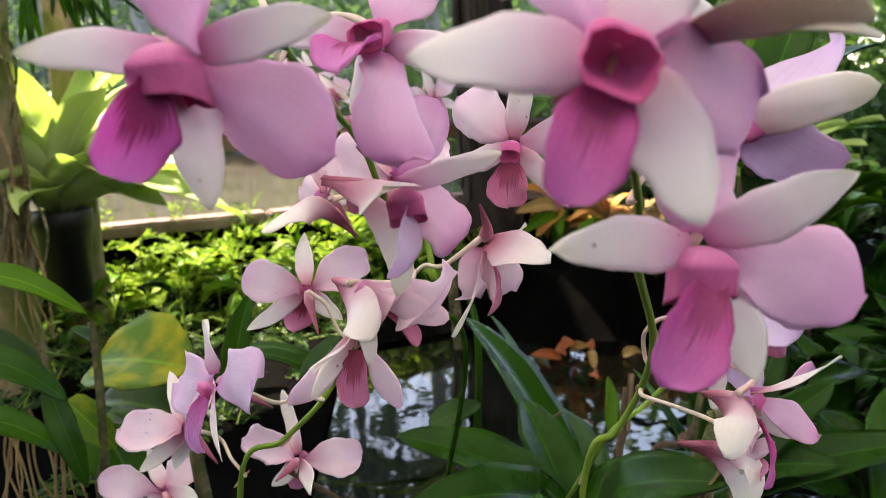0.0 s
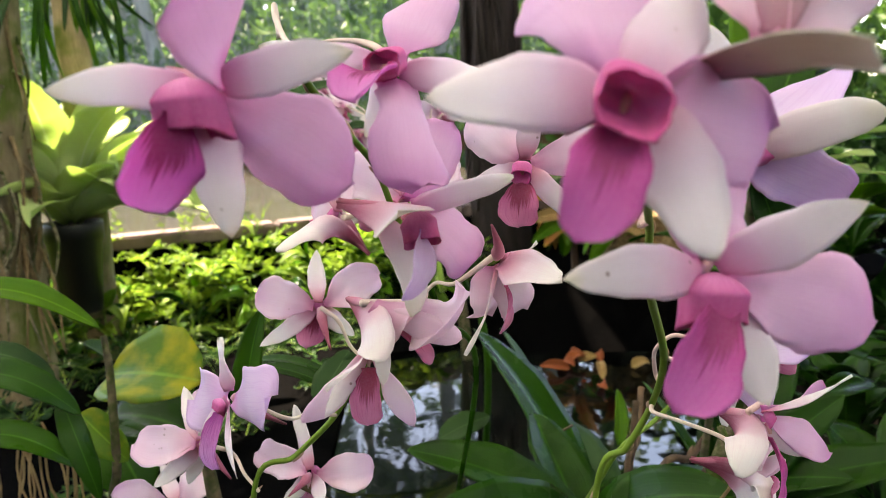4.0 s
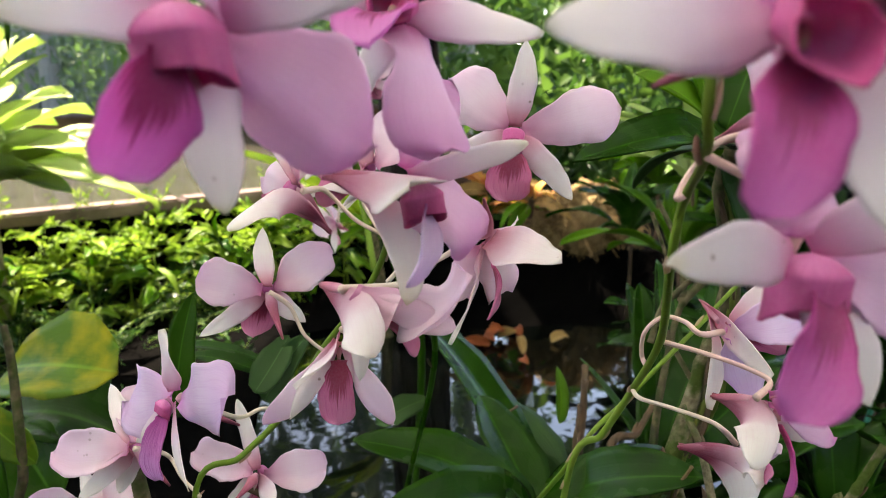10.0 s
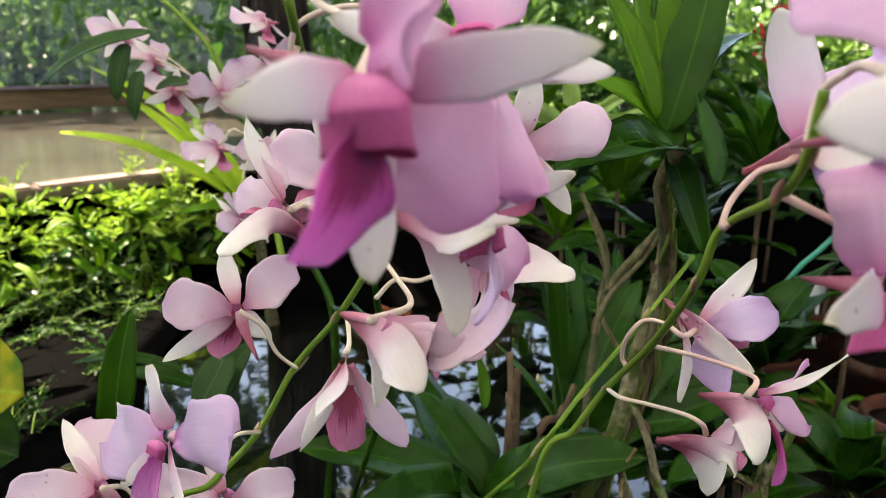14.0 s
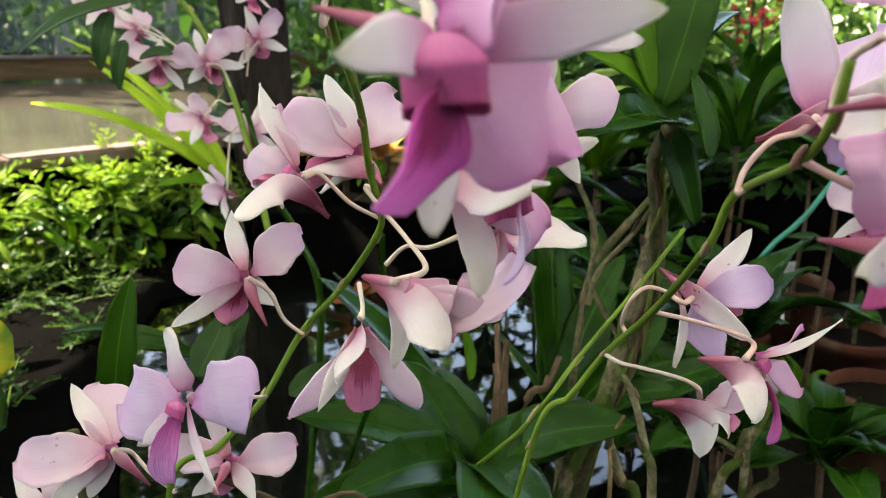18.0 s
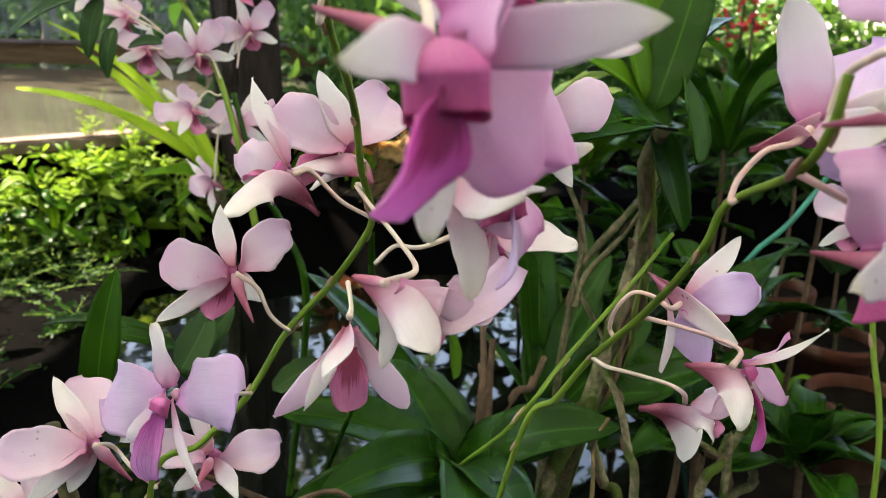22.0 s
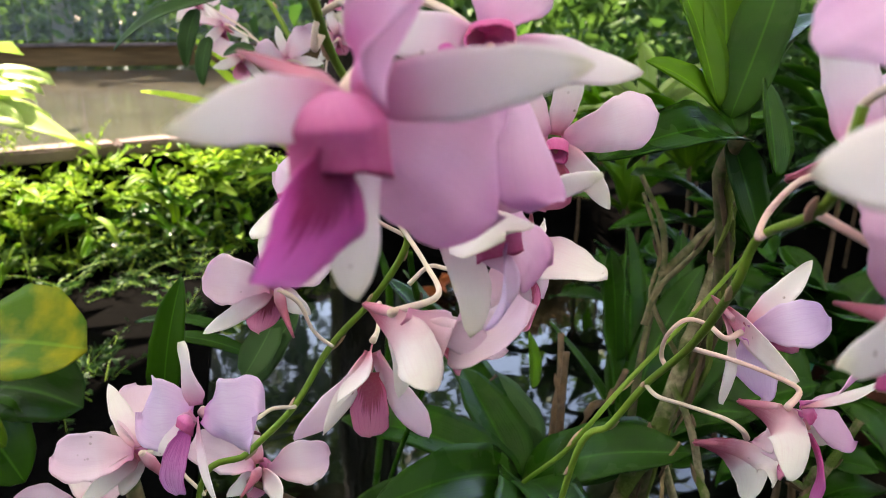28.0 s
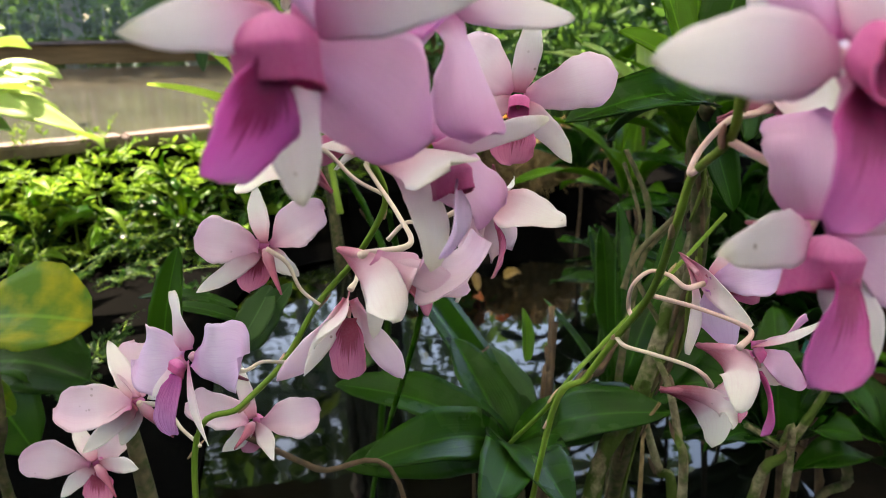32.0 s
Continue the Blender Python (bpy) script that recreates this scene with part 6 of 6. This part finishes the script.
for k in range(44):
    s = 0.8 + 1.95 * k / 44 + rng.uniform(-0.04, 0.04)
    p = np.array(WALL_A) + np.array(wall_dir) * s + front * rng.uniform(0.10, 0.22) + np.array((0, 0, rng.uniform(0.20, 0.33)))
    creeper = thing("creeping_plant", p, "broad-leaved creeping plant among the wall ferns", "plant", "creepers on the pond wall")
    for j in range(7):
        d = unit(np.array((rng.normal(), rng.normal() * 0.4 - 0.6, rng.normal() * 0.6)))
        q0 = p + d * 0.012 + np.array((0, 0, -0.012 * j))
        leaf(creeper, q0, q0 + d * rng.uniform(0.035, 0.08), (0, -0.5, 0.85), rng.uniform(0.014, 0.028), (M_FERN, M_LEAF_BRIGHT, M_LEAF)[(j + k) % 3], 0.12, 0.2, rng.uniform(-40, 40), 0.2, 0.01, "leaf", 800 + 9 * k + j)
    v, f, uv = tube([(0, 0, 0.02), (0.005, -0.005, -0.05), (0, 0.01, -0.14)], [0.0015, 0.0018, 0.002], 6, 4)
    part("stem", made("stem", v, f, uv), M_STALK, creeper)
roots = thing("hanging_roots", (-0.3513, 0.5819, 0.3666), "thin pale roots hanging at the pond edge", "roots")
for k in range(16):
    a = np.array((-0.3513, 0.5819, 0.3666))
    x, y = rng.uniform(-0.035, 0.03), rng.uniform(-0.03, 0.03)
    pts = [(x, y, rng.uniform(-0.01, 0.02)), (x + rng.normal() * 0.006, y, -0.05), (x + rng.normal() * 0.012, y, -0.11), (x + rng.normal() * 0.02, y, 0.15 - a[2])]
    v, f, uv = tube(pts, [0.0012, 0.001, 0.0008, 0.0006], 6, 5)
    part("root", made("root", v, f, uv), M_ROOT, roots)

# ---- root clump and orange plant on the bank ----
rng = np.random.RandomState(77)
clump_at = np.array((0.4421, 1.700, 0.300))
clump = thing("root_clump", clump_at, "shaggy brown clump of fibrous roots on the bank", "root clump")
rv, rf = [], []
for k in range(420):
    d = unit(rng.normal(size=3) * np.array((1.3, 0.8, 0.8)))
    a = d * 0.04
    b = d * np.array((1.35, 1, 0.9)) * rng.uniform(0.07, 0.12)
    e = b + np.array((rng.normal() * 0.02, rng.normal() * 0.02, -rng.uniform(0.01, 0.06)))
    v, f, _ = tube([a, b, e], [0.0022, 0.0014, 0.0006], 5, 3, cap=False)
    o = len(rv)
    rv += v.tolist()
    rf += [tuple(i + o for i in q) for q in f]
tagged(part("root_fibre", made("root_fibre", rv, rf), M_ROOT, clump), "", "", "", "stuff")
for k in range(12):
    x = rng.uniform(-0.08, 0.10)
    pts = [(x, -0.05, -0.02), (x + rng.normal() * 0.01, -0.07, -0.07), (x + rng.normal() * 0.02, -0.075, -rng.uniform(0.1, 0.17))]
    v, f, uv = tube(pts, [0.0016, 0.0012, 0.0006], 6, 5)
    part("root", made("root", v, f, uv), M_ROOT, clump, "pale dangling root")
bm = bmesh.new()
bmesh.ops.create_icosphere(bm, subdivisions=3, radius=0.078)
for v in bm.verts:
    v.co *= 1 + 0.35 * noise.noise(v.co * 40)
    v.co.z *= 1.1
part("core", bm, M_ROOT, clump)
bm = bmesh.new()
bmesh.ops.create_cone(bm, segments=16, radius1=0.05, radius2=0.04, depth=0.30, matrix=Matrix.Translation((0, 0.02, -0.16)))
part("stump", bm, M_BARK, clump, "dark stump under the roots")

orange_at = np.array((0.3561, 1.7745, 0.2861))
orange = thing("orange_plant", orange_at, "orange and yellow leaved plant on the bank", "plant")
for k in range(22):
    d = unit(np.array((rng.normal(), rng.normal() * 0.6, abs(rng.normal()) * 0.7 + 0.15)))
    L = rng.uniform(0.07, 0.15)
    leaf(orange, orange_at + d * 0.015, orange_at + d * L, (0, -0.5, 0.85), 0.03, (M_ORANGE, M_ORANGE, M_BROWN_LEAF)[k % 3], 0.15, 0.2, rng.uniform(-40, 40), 0.2, 0.02, "leaf", 200 + k)
v, f, uv = tube([(0, 0, 0.02), (0.0, 0.01, -0.10), (0.01, 0.02, -0.22)], [0.006, 0.008, 0.01], 8, 4)
part("stem", made("stem", v, f, uv), M_TWIG, orange)
orange2 = thing("orange_plant", (0.3282, 1.6947, 0.3453), "orange and yellow leaved plant on the bank", "plant")
for k in range(16):
    d = unit(np.array((rng.normal(), rng.normal() * 0.6, rng.normal() * 0.6 + 0.3)))
    at = np.array(orange2.location)
    leaf(orange2, at + d * 0.01, at + d * rng.uniform(0.05, 0.11), (0, -0.5, 0.85), 0.026, (M_ORANGE, M_LEAF_BRIGHT, M_BROWN_LEAF)[k % 3], 0.15, 0.2, rng.uniform(-40, 40), 0.2, 0.02, "leaf", 240 + k)
v, f, uv = tube([(0, 0, 0.02), (0.0, 0.01, -0.10), (0.01, 0.02, -0.22)], [0.006, 0.008, 0.01], 8, 4)
part("stem", made("stem", v, f, uv), M_TWIG, orange2)

orange3 = thing("orange_plant", (0.25, 1.78, 0.36), "orange and red leaved plant leaning over the water", "plant")
for k in range(26):
    d = unit(np.array((rng.normal(), rng.normal() * 0.6 - 0.2, rng.normal() * 0.7 + 0.15)))
    p0 = np.array(orange3.location)
    leaf(orange3, p0 + d * 0.01, p0 + d * rng.uniform(0.06, 0.14), (0, -0.5, 0.85), 0.036, (M_ORANGE, M_ORANGE, M_BROWN_LEAF, M_LEAF_BRIGHT)[k % 4], 0.15, 0.2, rng.uniform(-40, 40), 0.2, 0.02, "leaf", 270 + k)
v, f, uv = tube([(0, 0, 0.02), (0.0, 0.01, -0.10), (0.01, 0.02, -0.22)], [0.006, 0.008, 0.01], 8, 4)
part("stem", made("stem", v, f, uv), M_TWIG, orange3)

# leaves added on the water for orange patches at the low pond's far edge
rng = np.random.RandomState(83)
for k in range(9):
    p0 = np.array((rng.uniform(0.12, 0.30), rng.uniform(1.22, 1.38), 0.153))
    fallen = thing("added_leaf", p0, ("russet leaf added on the dark pond", "brown leaf added on the dark pond")[k % 3 == 2], "leaf", "fallen leaves on the pond")
    d = unit(np.array((rng.normal(), rng.normal(), 0.25)))
    leaf(fallen, p0, p0 + d * rng.uniform(0.03, 0.06), (0.2 * rng.normal(), -0.5, 0.85), rng.uniform(0.014, 0.024), (M_RUSSET, M_RUSSET, M_BROWN_LEAF)[k % 3], 0.18, 0.3, rng.uniform(-30, 30), 0.2, 0.0, "leaf", 700 + k, name="blade", wave=0.1)

# strap-leaved plants on the bank and beside it
# palest leaf greens here stand in for light the bank lacks
for k, (at, n, L, w, m, seed) in enumerate((
    ((0.4744, 1.4636, 0.3119), 16, 0.15, 0.030, M_LEAF, 1), ((0.6075, 1.6727, 0.3826), 16, 0.20, 0.035, M_LEAF_BRIGHT, 2), ((0.538, 1.0792, 0.2079), 16, 0.15, 0.035, M_LEAF, 3),
    ((0.4235, 1.0598, 0.1874), 16, 0.16, 0.032, M_LEAF, 4), ((1.048, 1.3946, 0.43), 18, 0.20, 0.035, M_LEAF_MID, 5), ((0.903, 1.0639, 0.3642), 14, 0.15, 0.03, M_LEAF, 6),
    ((0.507, 0.9325, 0.3237), 16, 0.16, 0.04, M_LEAF, 7), ((0.3641, 0.7162, 0.2744), 14, 0.13, 0.036, M_LEAF, 8), ((0.3357, 0.5677, 0.2836), 10, 0.09, 0.03, M_LEAF, 9), ((0.5105, 0.8168, 0.2016), 14, 0.14, 0.03, M_LEAF, 10),
    ((0.4710, 1.0198, 0.4176), 16, 0.15, 0.034, M_LEAF_BRIGHT, 13), ((0.4488, 1.1626, 0.3257), 16, 0.16, 0.034, M_LEAF_BRIGHT, 14), ((0.4759, 1.1837, 0.4450), 18, 0.17, 0.03, M_NEST, 15), ((0.5926, 0.8712, 0.4611), 16, 0.16, 0.03, M_LEAF_MID, 17), ((0.7151, 0.8190, 0.4177), 14, 0.14, 0.03, M_LEAF_MID, 18), ((0.4094, 0.6167, 0.3231), 16, 0.12, 0.04, M_LEAF, 19), ((0.2998, 0.4989, 0.2852), 14, 0.10, 0.034, M_LEAF, 20), ((0.3816, 0.4698, 0.2759), 14, 0.10, 0.03, M_LEAF, 21), ((0.6646, 1.3496, 0.3259), 14, 0.14, 0.03, M_LEAF, 11), ((0.9638, 1.003, 0.2257), 12, 0.12, 0.025, M_LEAF_GREY, 12))):
    r2 = np.random.RandomState(500 + seed)
    tips = []
    for j in range(n):
        an = r2.uniform(0, 2 * math.pi)
        tips.append(tuple(L * r2.uniform(0.6, 1.2) * unit(np.array((math.cos(an), 0.7 * math.sin(an), r2.uniform(0.1, 1.3))))))
    ros = rosette("strap_leaf_plant", np.array(at), tips, w, m, "strap-leaved green plant on the pond bank", "plant", 300 + 20 * k, 0.14, 0.25, "leaf")
    v, f, uv = tube([(0, 0, 0.015), (0.004, 0.0, -0.06), (0.0, 0.01, 0.12 - at[2])], [0.003, 0.003, 0.004], 8, 4)
    part("stem", made("stem", v, f, uv), M_TWIG, ros)

# ---- pots, tag, red blossoms ----
for at, r, h in (((0.9435, 1.1243, 0.1698), 0.075, 0.13), ((0.811, 0.9478, 0.0542), 0.065, 0.12), ((0.9945, 1.0119, 0.1053), 0.075, 0.12), ((0.8241, 0.7993, 0.1213), 0.07, 0.12), ((0.8513, 1.1534, 0.0802), 0.07, 0.12)):
    pot("clay_pot", (at[0], at[1], at[2] - h), r, h, M_TERRACOTTA, "weathered terracotta pot with dark compost", group="clay pots")

for k, at in enumerate(((0.7983, 0.9231, 0.0676), (0.9791, 0.9988, 0.1176), (0.7531, 0.8254, 0.0566), (0.838, 1.1369, 0.0882))):
    r2 = np.random.RandomState(620 + k)
    tips = [tuple(0.07 * r2.uniform(0.5, 1.2) * unit(np.array((r2.normal(), r2.normal() * 0.7, r2.uniform(0.2, 1.2))))) for j in range(9)]
    ros = rosette("potted_seedling", np.array(at), tips, 0.018, (M_LEAF_BRIGHT, M_LEAF)[k % 2], "small green seedling among the clay pots", "plant", 640 + 12 * k, 0.14, 0.25, "leaf")
    v, f, uv = tube([(0, 0, 0.01), (0.003, 0.0, -0.03), (0.0, 0.004, -0.07)], [0.003, 0.0035, 0.004], 8, 4)
    part("stem", made("stem", v, f, uv), M_CANE, ros)
tag = thing("plant_tag", (0.8961, 1.0761, 0.2127), "small white plastic plant tag stuck in a pot", "tag")
part("plate", box((0.04, 0.0015, 0.022), (0, 0, 0), 0.0004), M_WHITE, tag)
part("stake", box((0.008, 0.0015, 0.10), (0, 0.002, -0.055), 0.0004), M_WHITE, tag)
stake = thing("plant_stake", (0.6481, 0.7406, 0.4665), "thin teal plastic stake among the pots", "stake")
v, f, uv = tube([(0, 0, 0), (-0.05, 0.0, -0.06), (-0.12, 0.02, -0.16), (-0.2, 0.04, -0.5)], [0.003, 0.003, 0.003, 0.003], 8, 4)
part("rod", made("rod", v, f, uv), M_GREEN_HOSE, stake)
rng = np.random.RandomState(91)
for at in ((1.5016, 2.0344, 0.6136), (1.5934, 2.0861, 0.7055), (1.6098, 2.0559, 0.685)):
    red = thing("red_blossom_plant", at, "shrub with hanging clusters of red blossoms", "plant", "red blossom shrubs")
    for k in range(16):
        o = np.array((rng.normal() * 0.022, rng.normal() * 0.02, rng.uniform(-0.06, 0.06)))
        d = unit(rng.normal(size=3) + np.array((0, 0, -0.8))) * 0.024
        v, f, uv = blade(o, o + d, (0, -1, 0.2), 0.016, "petal", 0.1, 0.3, rng.uniform(-60, 60), 0, 0.0006, 5, 4, 0, 0, k)
        part("petal", made("petal", v, f, uv), M_RED, red)
    v, f, uv = tube([(0, 0.01, 0.07), (0.01, 0.02, -0.1), (0.03, 0.03, 0.02 - at[2])], [0.003, 0.005, 0.008], 6, 4)
    part("stem", made("stem", v, f, uv), M_TWIG, red)
